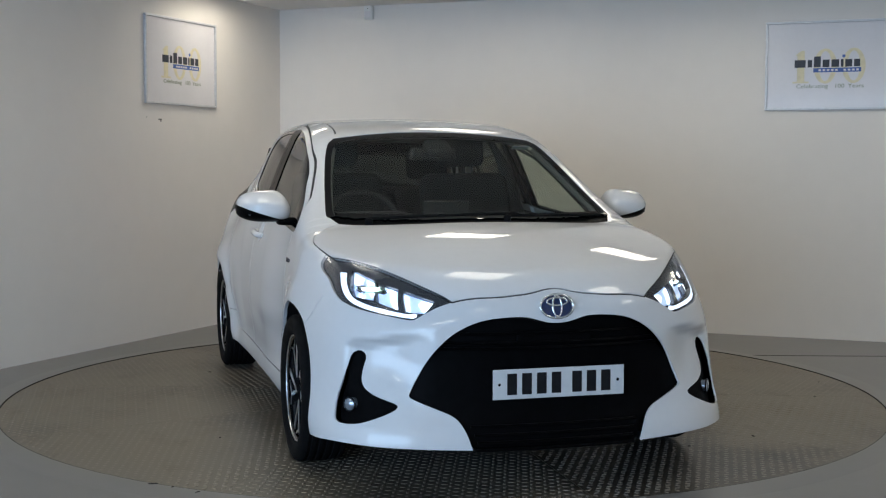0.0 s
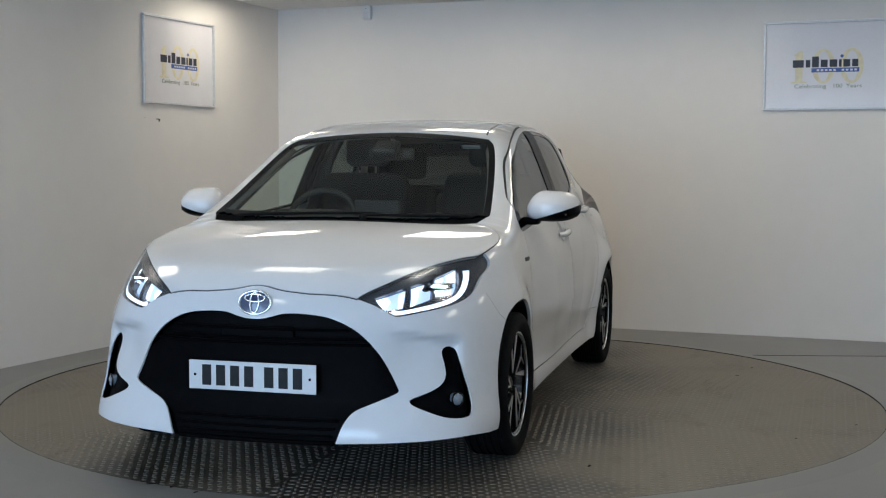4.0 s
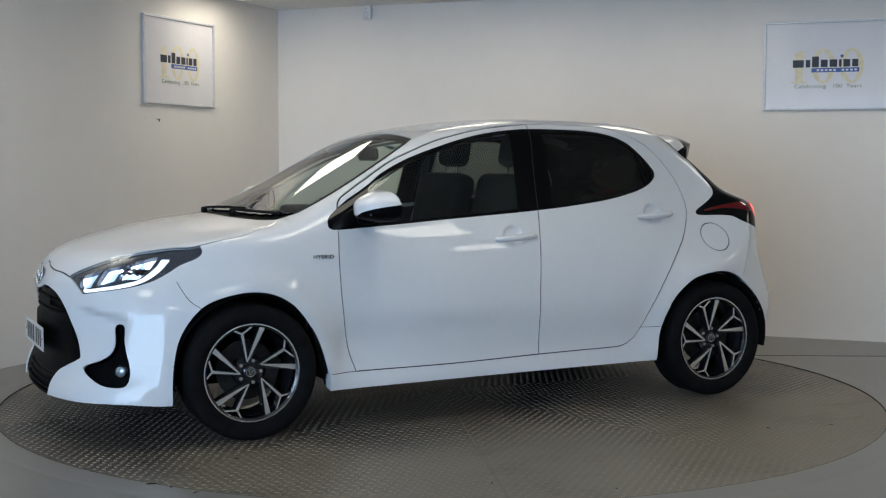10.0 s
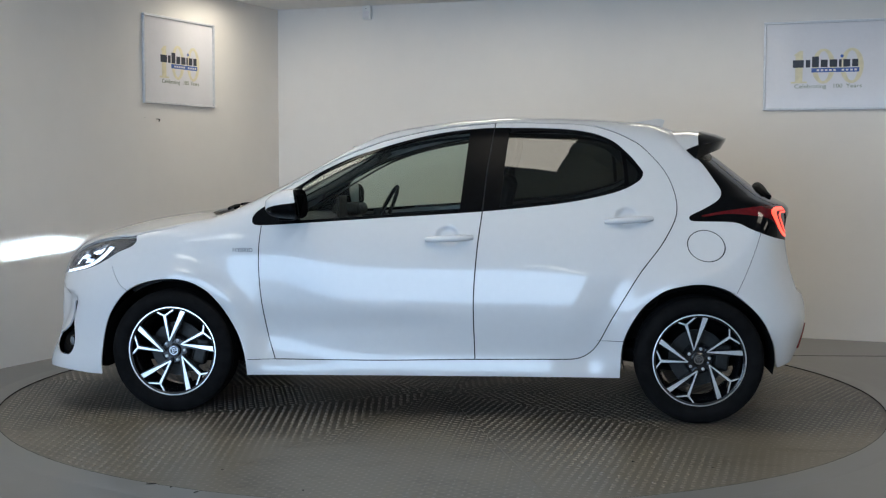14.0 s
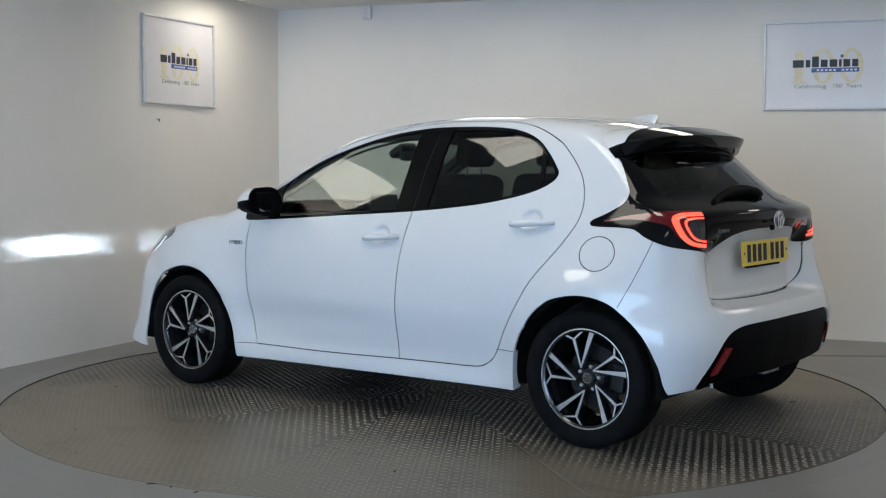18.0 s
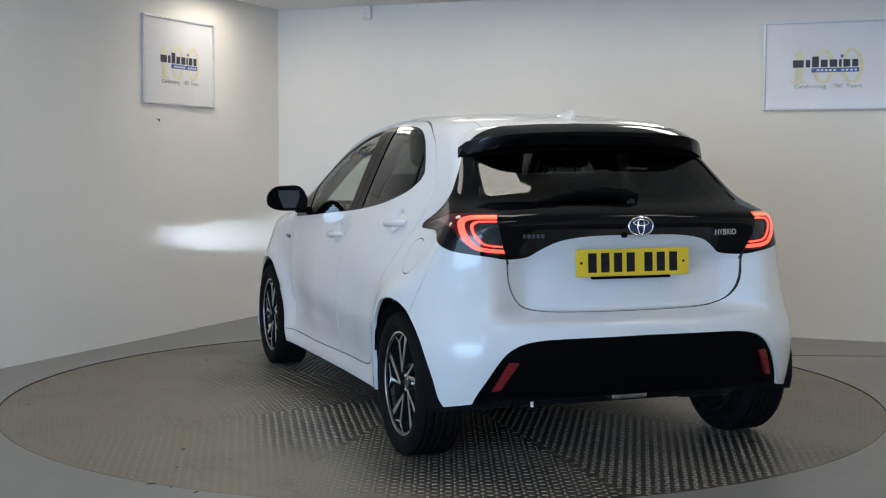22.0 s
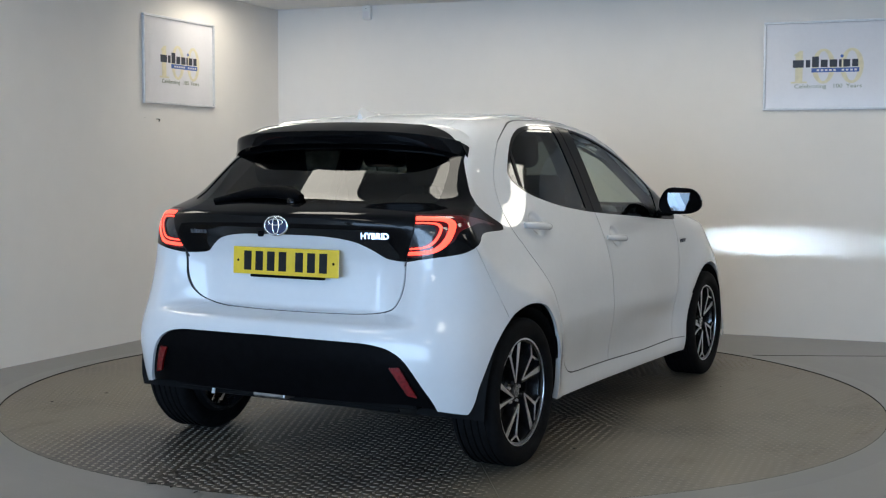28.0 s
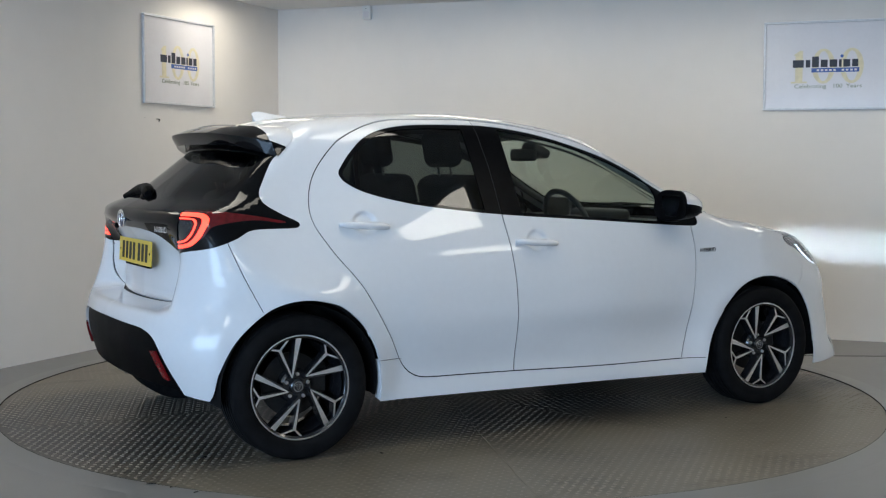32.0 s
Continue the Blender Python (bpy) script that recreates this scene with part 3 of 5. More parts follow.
class Chart:
    """A triangulated piece of the body with outlines cut into it, sorted into named regions."""

    def __init__(self, grid, loops, seams, cuts, to_body):
        pts, edges = [], []
        for line, closed in [(l, True) for l in loops] + [(c, False) for c in cuts] + [(offset_line(s, w), False) for s, half in seams for w in (-half, half)]:
            k = len(pts)
            pts += [tuple(p) for p in line]
            edges += [(k + i, k + i + 1) for i in range(len(line) - 1)]
            if closed:
                edges.append((k + len(line) - 1, k))
        cells = {}
        for p in pts:
            cells.setdefault((int(p[0] // .01), int(p[1] // .01)), []).append(p)
        for g in grid:
            i, j = int(g[0] // .01), int(g[1] // .01)
            if not any((g[0] - p[0]) ** 2 + (g[1] - p[1]) ** 2 < 4.5e-5 for a in (-1, 0, 1) for b in (-1, 0, 1) for p in cells.get((i + a, j + b), ())):
                pts.append(tuple(g))
        from mathutils import geometry
        v, _, f, *_ = geometry.delaunay_2d_cdt([Vector(p) for p in pts], edges, [], 0, 1e-6)
        self.uv = np.array([tuple(p) for p in v])
        self.tri = np.array([tuple(t) for t in f if len(t) == 3])
        self.mid = self.uv[self.tri].mean(1)
        self.xyz = to_body(self.uv[:, 0], self.uv[:, 1])
        self.nor = normals(self.xyz)
        self.kind = np.full(len(self.tri), "", dtype=object)
        self.seam = np.zeros(len(self.tri), bool)
        for s, half in seams:
            self.seam |= (near_line(s, self.mid) < half) & (half < .0095)
        # turn all triangles outward
        a, b, c = (self.xyz[self.tri[:, k]] for k in range(3))
        flip = np.einsum("ij,ij->i", np.cross(b - a, c - a), self.nor[self.tri].mean(1)) < 0
        self.tri[flip] = self.tri[flip][:, ::-1]

    def assign(self, name, mask):
        self.kind[(self.kind == "") & mask] = name

    def piece(self, want, offset=0.0, skirt=.018, mirror=0, skip=None):
        """Vertices, normals and faces of regions. mirror: 0 the left half, 1 the right half, 2 both in one."""
        rows = self.tri[np.isin(self.kind, want)]
        if skip is not None:
            rows = rows[~skip((self.xyz[rows] + self.nor[rows] * offset).mean(1))]
        used, local = np.unique(rows, return_inverse=True)
        tri = local.reshape(-1, 3)
        off = offset(self.uv[used]) if callable(offset) else offset
        v = self.xyz[used] + self.nor[used] * np.reshape(off, (-1, 1))
        n = self.nor[used]
        faces = [tuple(t) for t in tri]
        if skirt:
            count = {}
            for t in tri:
                for a, b in ((t[0], t[1]), (t[1], t[2]), (t[2], t[0])):
                    count[(a, b)] = 1
            edge = [(a, b) for a, b in count if (b, a) not in count and max(abs(v[a][1]), abs(v[b][1])) > .002]
            base = len(v)
            vv, nn = [], []
            for a, b in edge:
                side = np.cross(v[b] - v[a], n[a])
                side = side / max(np.linalg.norm(side), 1e-9)
                k = base + len(vv)
                vv += [v[a], v[b], v[b] - n[b] * skirt, v[a] - n[a] * skirt]
                nn += [side] * 4
                faces.append((k, k + 3, k + 2, k + 1))
            v, n = np.concatenate([v, np.array(vv).reshape(-1, 3)]), np.concatenate([n, np.array(nn).reshape(-1, 3)])
        flipped = [f[::-1] for f in faces]
        m = np.array([1, -1, 1])
        if mirror == 1:
            return v * m, n * m, flipped
        if mirror == 2:
            return np.concatenate([v, v * m]), np.concatenate([n, n * m]), faces + [tuple(i + len(v) for i in f) for f in flipped]
        return v, n, faces


def skin(name, data, material, parent=None, label=""):
    v, n, faces = data
    me = bpy.data.meshes.new(name)
    me.from_pydata([tuple(p) for p in v], [], faces)
    me.polygons.foreach_set("use_smooth", [True] * len(me.polygons))
    me.normals_split_custom_set_from_vertices([tuple(q) for q in n])
    me.materials.append(material)
    ob = new(name, me)
    ob.parent = car if parent is None else parent
    if label:
        tagged(ob, label)
    return ob


# outlines seen from above (x, y)
HOOD_LEAD = [(2.007, -.02), (2.008, .03), (2.014, .075), (2.017, .13), (2.012, .231), (1.983, .388), (1.983, .388)]
LAMP_TOP = [(1.905, .477), (1.823, .551), (1.711, .633), (1.589, .711), (1.511, .753)]
HOOD_CUT = [(1.353, .780), (1.25, .768), (1.165, .725), (1.112, .67), (1.085, .63), (1.085, .63)]
PILLAR = [(1.02, .655), (1.0, .665), (.85, .642), (.70, .615), (.5, .572), (.385, .535), (.35, .508), (.28, .484)]
DITCH = [(.15, .472), (-.1, .468), (-.4, .470), (-.75, .470), (-1.0, .462), (-1.14, .45), (-1.19, .44), (-1.19, .44)]
ROOF_END = [(-1.215, .3), (-1.235, .12), (-1.238, -.02)]
edge = smooth_line(HOOD_LEAD + LAMP_TOP + HOOD_CUT + PILLAR + DITCH + ROOF_END)
top_loop = np.concatenate([edge, [(-1.238, -.03), (2.007, -.03)]])
hood_rear = smooth_line([(1.085, .66), (1.088, .63), (1.15, .52), (1.205, .35), (1.228, .15), (1.232, -.02)])
glass_base = smooth_line([(1.0, .70), (1.0, .655), (1.055, .52), (1.10, .33), (1.12, .12), (1.122, -.02)])
glass_top = smooth_line([(.34, .53), (.338, .49), (.325, .3), (.318, .1), (.318, -.02)])
band = smooth_line([(1.0, .63), (.85, .612), (.70, .585), (.5, .542), (.41, .512), (.385, .48), (.375, .3), (.37, .0), (.37, -.02), (.37, -.02), (1.075, -.02), (1.075, -.02), (1.072, .12), (1.05, .33), (1.01, .52), (.985, .61), (.985, .61)], closed=True)
gx, gy = np.meshgrid(np.arange(-1.26, 2.04, .022), np.arange(0, .82, .022))
grid = np.stack([gx.ravel(), gy.ravel()], 1)
grid = grid[inside(top_loop, grid)]
n_hood = len(smooth_line(HOOD_LEAD + LAMP_TOP + HOOD_CUT)) - 1
n_ditch = len(smooth_line(HOOD_LEAD + LAMP_TOP + HOOD_CUT + PILLAR + DITCH[:-3])) - 1
n_screen = len(smooth_line(HOOD_LEAD + LAMP_TOP + HOOD_CUT + PILLAR)) - 1
top = Chart(grid, [top_loop, band], [(hood_rear, .0025), (glass_top, .0025), (edge[:n_hood], .0038), (edge[n_screen:n_ditch], .009), (edge[n_ditch:], .003)], [smooth_line([(-1.25, 0), (2.03, 0)])], lambda x, y: lid(x, np.maximum(y, 0)))
m = top.mid
top.assign("out", ~inside(top_loop, m) | (m[:, 1] < 0))
top.assign("gap", top.seam)
ahead = np.interp(m[:, 1], hood_rear[::-1, 1], hood_rear[::-1, 0]) < m[:, 0]
base = np.interp(m[:, 1], glass_base[::-1, 1], glass_base[::-1, 0]) < m[:, 0]
under = np.interp(m[:, 1], glass_top[::-1, 1], glass_top[::-1, 0]) < m[:, 0]
top.assign("hood", ahead)
top.assign("cowl", base)
top.assign("screen", inside(band, m))
top.assign("band", under)
top.assign("roof", m[:, 0] < 3)
bonnet = skin("bonnet", top.piece(["hood"], mirror=2), M["paint"], label="white painted bonnet")
skin("cowl_panel", top.piece(["cowl"], offset=-.012, mirror=2, skirt=.03), M["trim"], label="black plastic cowl under the windscreen")
windscreen = skin("windscreen", top.piece(["screen"], offset=-.002, mirror=2, skirt=.004), M["screen"], label="laminated windscreen glass")
skin("black_border", top.piece(["band"], offset=-.002, mirror=2, skirt=.01), M["black"], windscreen, "black printed glass border")
skin("roof", top.piece(["roof"], mirror=2), M["paint"], label="white painted roof")
skin("headlining", top.piece(["roof"], offset=-.035, mirror=2, skirt=0), M["lining"], label="pale grey headlining")
for s in (0, 1):
    skin("bonnet_gap", top.piece(["gap"], offset=-.005, mirror=s, skirt=0), M["gap"], bonnet)

# outlines round the sides and ends (u, z)
rim3 = lid(edge[:, 0], np.maximum(edge[:, 1], 0))
upper = unbelt(rim3)
ARCH_F = on_side((1.640, .10), (1.638, .20), (1.628, .367), (1.592, .492), (1.505, .600), (1.40, .646), (1.274, .662), (1.16, .638), (1.069, .575), (.968, .432), (.915, .28), (.903, .10))
ARCH_R = on_side((-.905, .10), (-.908, .22), (-.922, .39), (-.996, .535), (-1.101, .628), (-1.19, .657), (-1.275, .667), (-1.36, .655), (-1.438, .620), (-1.552, .520), (-1.622, .39), (-1.65, .27), (-1.655, .10))
arch_f, arch_r = smooth_line(ARCH_F), smooth_line(ARCH_R)
CENTRE_F, CENTRE_R = FORE + TURN * math.pi / 2, AFT - TURN * math.pi / 2
LOWER = ([(CENTRE_F + .02, .165)] + on_nose((.15, .165), (.30, .17), (.30, .17), (.336, .183), (.336, .183), (.506, .188), (.616, .192)) + on_side((1.85, .197), (1.70, .186), (1.60, .183), (1.60, .183), (.92, .190), (.92, .190), (.3, .197), (-.3, .203), (-.92, .210), (-.92, .210), (-1.6, .262), (-1.6, .262))
         + on_tail((.80, .266), (.705, .285), (.705, .285), (.6, .30), (.45, .30), (.2, .298)) + [(CENTRE_R - .02, .298)])
lower = smooth_line(LOWER)
body_loop = np.concatenate([lower, [(CENTRE_R - .02, 1.42)], upper[::-1], [(CENTRE_F + .02, upper[0, 1])]])

WINDOW = on_side((.893, .948), (.889, .970), (.868, .994), (.836, 1.018), (.783, 1.056), (.716, 1.094), (.648, 1.135), (.574, 1.185), (.431, 1.253), (.269, 1.308), (.115, 1.352), (-.021, 1.381), (-.164, 1.400), (-.291, 1.408), (-.589, 1.405), (-.758, 1.385), (-.869, 1.343), (-.951, 1.274), (-1.0, 1.216), (-1.017, 1.186), (-1.0, 1.150), (-.911, 1.102), (-.739, 1.058), (-.57, 1.031), (-.247, .997), (.261, .962), (.643, .935), (.86, .923), (.887, .931))
window = smooth_line(WINDOW, True)
glass_f = smooth_line(on_side((.66, 1.108), (.56, 1.177), (.42, 1.243), (.26, 1.297), (.10, 1.343), (-.03, 1.369), (-.168, 1.388), (-.168, 1.388), (-.13, 1.005), (-.13, 1.005), (.25, .977), (.655, .949), (.655, .949)), True)
glass_r = smooth_line(on_side((-.362, 1.389), (-.362, 1.389), (-.58, 1.389), (-.745, 1.372), (-.85, 1.333), (-.93, 1.270), (-.985, 1.206), (-.998, 1.182), (-.985, 1.157), (-.905, 1.114), (-.735, 1.071), (-.57, 1.045), (-.325, 1.018), (-.325, 1.018)), True)
divider = smooth_line(on_side((-.912, 1.33), (-.930, 1.22), (-.942, 1.08)))
B_SEAM = on_side((-.293, 1.432), (-.275, 1.30), (-.26, 1.204), (-.241, .997), (-.221, .821), (-.206, .575), (-.213, .283))
b_seam = smooth_line(B_SEAM)
DOOR_TOP = on_side((.838, .99), (.829, 1.031), (.819, 1.050), (.80, 1.070), (.758, 1.096), (.677, 1.144), (.526, 1.232), (.428, 1.277), (.269, 1.337), (.114, 1.377), (-.022, 1.403), (-.165, 1.421), (-.293, 1.432))
DOOR_REAR = on_side((-.293, 1.432), (-.478, 1.432), (-.762, 1.418), (-.929, 1.364), (-1.066, 1.262), (-1.146, 1.15), (-1.176, 1.011), (-1.119, .876), (-.998, .714), (-.866, .492), (-.789, .351), (-.719, .301), (-.62, .291), (-.567, .290), (-.213, .283))
DOOR_LOW = on_side((-.213, .283), (.261, .271), (.771, .268), (.771, .268), (.807, .384), (.842, .606), (.852, .796), (.845, .921))
door_top, door_rear, door_low = smooth_line(DOOR_TOP), smooth_line(DOOR_REAR), smooth_line(DOOR_LOW)
front_door = np.concatenate([door_top, b_seam, door_low])
rear_door = np.concatenate([door_rear, b_seam[::-1]])
sill_seam_f = smooth_line(on_side((.771, .268), (.902, .266)))
sill_seam_r = smooth_line(on_side((-.80, .386), (-.918, .388)))
fuel = smooth_line([(q[0], q[1]) for q in on_side(*[(-1.308 + .087 * math.cos(a) + .008 * math.sin(a), .843 + .072 * math.sin(a)) for a in np.linspace(0, 2 * math.pi, 24)])])
LAMP_LOW = [(2.085, .717), (2.037, .697), (1.992, .669), (1.972, .655), (1.957, .652), (1.882, .665), (1.768, .684), (1.70, .702), (1.656, .720), (1.611, .748), (1.564, .782), (1.495, .814), (1.476, .836), (1.482, .856)]
lamp_low = smooth_line(LAMP_LOW)
lamp_high = unbelt(lid(*np.array(LAMP_TOP[::-1] + [(1.983, .388)]).T)) + np.array([0, .02])
lamp = np.concatenate([lamp_low, smooth_line([(1.494, .885)] + [tuple(q) for q in lamp_high])])
GRILLE = [(CENTRE_F + .02, .640)] + on_nose((.0, .640), (.03, .641), (.07, .650), (.115, .662), (.188, .664), (.293, .650), (.378, .612), (.443, .556), (.50, .475), (.548, .378), (.540, .366), (.466, .333), (.39, .297), (.357, .249), (.334, .185), (.334, .185), (.32, .10)) + [(CENTRE_F + .02, .10)]
grille = smooth_line(GRILLE)
POCKET = [(1.790, .530), (1.762, .523), (1.752, .47), (1.739, .41), (1.726, .36), (1.722, .31), (1.730, .278), (1.750, .266), (1.815, .270), (1.87, .292), (1.925, .324), (1.930, .340), (1.90, .354), (1.85, .374), (1.815, .398), (1.800, .428), (1.800, .47), (1.806, .512)]
pocket = smooth_line(POCKET, True)
bump_seam_f = smooth_line(on_side((1.60, .715), (1.552, .632), (1.505, .598)))
bump_seam_r = smooth_line(on_side((-1.565, .905), (-1.515, .769), (-1.448, .625)))
GARNISH = on_side((-1.234, .965), (-1.236, .980), (-1.306, 1.016), (-1.375, 1.060), (-1.388, 1.10), (-1.370, 1.135), (-1.302, 1.235), (-1.215, 1.325), (-1.195, 1.39)) + [(AFT - .35, 1.48), (CENTRE_R - .02, 1.48), (CENTRE_R - .02, 1.48), (CENTRE_R - .02, .942), (CENTRE_R - .02, .942)] + on_tail((.06, .942), (.183, .940), (.272, .931), (.339, .915), (.40, .882), (.44, .856), (.50, .848), (.56, .849), (.608, .858), (.66, .866)) + on_side((-1.62, .885), (-1.526, .919), (-1.466, .948), (-1.40, .955), (-1.254, .957))
garnish = smooth_line(GARNISH, True)
lamp_split = smooth_line(on_tail((.535, 1.06), (.532, .83)))
glass_tail = smooth_line([(CENTRE_R - .02, 1.292), (CENTRE_R - .02, 1.292)] + on_tail((.2, 1.289), (.40, 1.278), (.52, 1.262), (.545, 1.245), (.575, 1.17), (.598, 1.085), (.585, 1.072), (.3, 1.066)) + [(CENTRE_R - .02, 1.066), (CENTRE_R - .02, 1.066)], True)
HATCH_SEAM = on_tail((.545, .850), (.535, .76), (.505, .69), (.46, .652), (.39, .636), (.2, .631)) + [(CENTRE_R - .02, .630)]
hatch_seam = smooth_line(HATCH_SEAM)
hatch = np.concatenate([hatch_seam, [(CENTRE_R - .02, .95)], smooth_line(on_tail((.3, .96), (.545, .96)))])
DIFF = [(CENTRE_R - .02, .548), (CENTRE_R - .02, .548)] + on_tail((.03, .547), (.423, .541), (.511, .530), (.56, .512), (.601, .481), (.66, .386), (.705, .285), (.70, .20), (.70, .20), (.3, .15)) + [(CENTRE_R - .02, .15), (CENTRE_R - .02, .15)]
diffuser = smooth_line(DIFF, True)
REFLEX = on_tail((.584, .455), (.584, .455), (.544, .452), (.544, .452), (.606, .345), (.606, .345), (.640, .338), (.640, .338))
reflex = smooth_line(REFLEX, True)
# light signatures
TAIL_C = [(-1.75, 1.025), (-1.75, 1.025), (-1.608, 1.023), (-1.578, 1.014), (-1.566, .998), (-1.577, .958), (-1.600, .917), (-1.640, .887), (-1.75, .870), (-1.75, .870), (-1.75, .884), (-1.75, .884), (-1.652, .899), (-1.620, .924), (-1.600, .960), (-1.592, .992), (-1.600, 1.004), (-1.625, 1.009), (-1.75, 1.010), (-1.75, 1.010)]
TAIL_C2 = [(-1.75, 1.003), (-1.75, 1.003), (-1.632, 1.002), (-1.613, .988), (-1.620, .955), (-1.640, .922), (-1.665, .905), (-1.75, .892), (-1.75, .892), (-1.75, .898), (-1.75, .898), (-1.669, .911), (-1.647, .927), (-1.628, .957), (-1.622, .983), (-1.638, .996), (-1.75, .997), (-1.75, .997)]
tail_red = smooth_line([(-1.305, .980), (-1.36, .997), (-1.449, 1.015), (-1.526, 1.029), (-1.575, 1.033), (-1.74, 1.034), (-1.74, 1.034), (-1.74, .866), (-1.74, .866), (-1.690, .868), (-1.631, .890), (-1.580, .930), (-1.560, .962), (-1.538, .975), (-1.465, .990), (-1.40, .991)], True)
tail_inner = smooth_line([(-1.634, .983), (-1.643, .991), (-1.75, .992), (-1.75, .992), (-1.75, .904), (-1.75, .904), (-1.672, .916), (-1.653, .931), (-1.636, .957)], True, .006)
tail_c, tail_c2 = smooth_line(TAIL_C, True, .006), smooth_line(TAIL_C2, True, .006)
DRL = [(1.976, .668), (1.976, .668), (1.965, .661), (1.882, .673), (1.787, .690), (1.726, .707), (1.679, .732), (1.645, .762), (1.617, .800), (1.611, .811), (1.611, .811), (1.646, .812), (1.646, .812), (1.657, .787), (1.687, .752), (1.722, .726), (1.785, .706), (1.882, .687), (1.948, .676), (1.972, .679)]
drl = smooth_line(DRL, True, .008)


def facet(*uz):
    return smooth_line([q for q in uz for _ in (0, 1)], True, .008)


def grown(*uz):
    """A facet drawn out from the middle of the lamp."""
    return facet(*[(1.855 + (u - 1.855) * 1.13, .742 + (z - .742) * 1.32) for u, z in uz])


projectors = [grown((2.009, .729), (1.902, .758), (1.928, .698), (1.984, .694)), grown((1.887, .761), (1.803, .778), (1.830, .723), (1.904, .703)), grown((1.796, .780), (1.682, .807), (1.711, .757), (1.738, .733), (1.817, .727))]
cores = [grown((2.000, .729), (1.967, .736), (1.958, .725), (1.977, .702), (1.990, .708)), grown((1.925, .744), (1.908, .752), (1.926, .706), (1.938, .702)),
         grown((1.878, .758), (1.854, .766), (1.869, .734), (1.888, .711), (1.898, .709)), grown((1.849, .765), (1.810, .773), (1.821, .754), (1.844, .750)),
         grown((1.786, .779), (1.752, .787), (1.776, .761), (1.791, .745), (1.808, .735)), grown((1.740, .790), (1.692, .801), (1.709, .772), (1.733, .768)), grown((1.769, .742), (1.742, .748), (1.751, .735), (1.769, .731))]


def in_slit(p):
    return (np.abs(p[:, 1] - .640) < .046) & (np.abs(p[:, 2] - .752) < .016)


def headlight_source(s, parent):
    """A small lamp at the bottom of a dark slit, which throws a flat beam ahead."""
    y, z = s * .640, .752
    mouth = float(cast(np.array([(1.25, .684, .752)]), np.array([(1.0, 0, 0)]))[0][0]) - .012
    back = mouth - .09
    half, gap, thick = .034, .0056, .004
    tilt = Matrix.Translation((back, y, z)) @ Matrix.Rotation(radians(.7), 4, "Y") @ Matrix.Translation((-back, -y, -z))
    d = mouth - back
    bm = join(box(d, 2 * half + .02, thick, ((back + mouth) / 2, y, z + gap + thick / 2)), box(d, 2 * half + .02, thick, ((back + mouth) / 2, y, z - gap - thick / 2)),
              box(d, thick, 2 * gap, ((back + mouth) / 2, y + half + thick / 2, z)), box(d, thick, 2 * gap, ((back + mouth) / 2, y - half - thick / 2, z)), box(.004, 2 * half + .02, 2 * gap + .014, (back - .002, y, z)))
    part("beam_slit", turned(bm, tilt), M["matt"], parent)
    part("beam_source", turned(box(.002, 2 * half, .0046, (back, y, z + gap - .0023)), tilt), M["bulb"], parent, "glowing low beam source")

gu, gz = np.meshgrid(np.arange(CENTRE_R, CENTRE_F + .001, .021), np.arange(.15, 1.47, .021))
grid = np.stack([gu.ravel(), gz.ravel()], 1)
for hx, hz in ((-.075, .876), (-.935, .972)):
    du, dz = np.meshgrid(np.arange(-.064, .065, .0085), np.arange(-.056, .057, .0085))
    spare = np.hypot(grid[:, 0] - hx, (grid[:, 1] - hz) * 1.14) > .067
    grid = np.concatenate([grid[spare], np.stack([hx + du.ravel(), hz + dz.ravel()], 1)])
grid = grid[inside(body_loop, grid) & ~inside(arch_f, grid) & ~inside(arch_r, grid)]
loops = [body_loop, arch_f, arch_r, window, glass_f, glass_r, lamp, np.concatenate([grille]), pocket, garnish, glass_tail, diffuser, reflex, tail_red, tail_inner, tail_c, tail_c2, drl, *projectors, *cores]
seams = [(b_seam, .0030), (divider, .010), (door_top, .0034), (door_rear, .0026), (door_low, .0026), (sill_seam_f, .0016), (sill_seam_r, .0016), (fuel, .0022), (bump_seam_f, .0013), (bump_seam_r, .0013), (hatch_seam, .0022), (lamp_split, .002)]
cuts = [smooth_line([(CENTRE_F, .1), (CENTRE_F, .9)]), smooth_line([(CENTRE_R, .1), (CENTRE_R, 1.46)])]
side = Chart(grid, loops, seams, cuts, belt)
m = side.mid
U, Z = m[:, 0], m[:, 1]
side.assign("out", ~inside(body_loop, m) | inside(arch_f, m) | inside(arch_r, m) | (U > CENTRE_F) | (U < CENTRE_R))
in_lamp, in_garnish, in_window = inside(lamp, m), inside(garnish, m), inside(window, m)
side.assign("drl", in_lamp & inside(drl, m))
CORES = []
for k, pr in enumerate(cores):
    CORES.append("core%d" % k)
    side.assign(CORES[-1], in_lamp & inside(pr, m))
for pr in projectors:
    side.assign("projector", in_lamp & inside(pr, m))
side.assign("lamp", in_lamp)
ahead_of_seam = U > np.interp(Z, b_seam[::-1, 1], b_seam[::-1, 0])
between = in_window & ~inside(glass_f, m) & ~inside(glass_r, m) & (U < -.10) & (U > -.40) & (U < np.interp(Z, [1.0, 1.39], [-.12, -.155])) & (U > np.interp(Z, [1.0, 1.39], [-.335, -.372]))
side.assign("gap", (near_line(b_seam, m) < .003) & in_window)
side.assign("pillar_front", between & ahead_of_seam)
side.assign("pillar_rear", between)
side.assign("divider", inside(glass_r, m) & (near_line(divider, m) < .010))
side.assign("fuel_gap", near_line(fuel, m) < .0022)
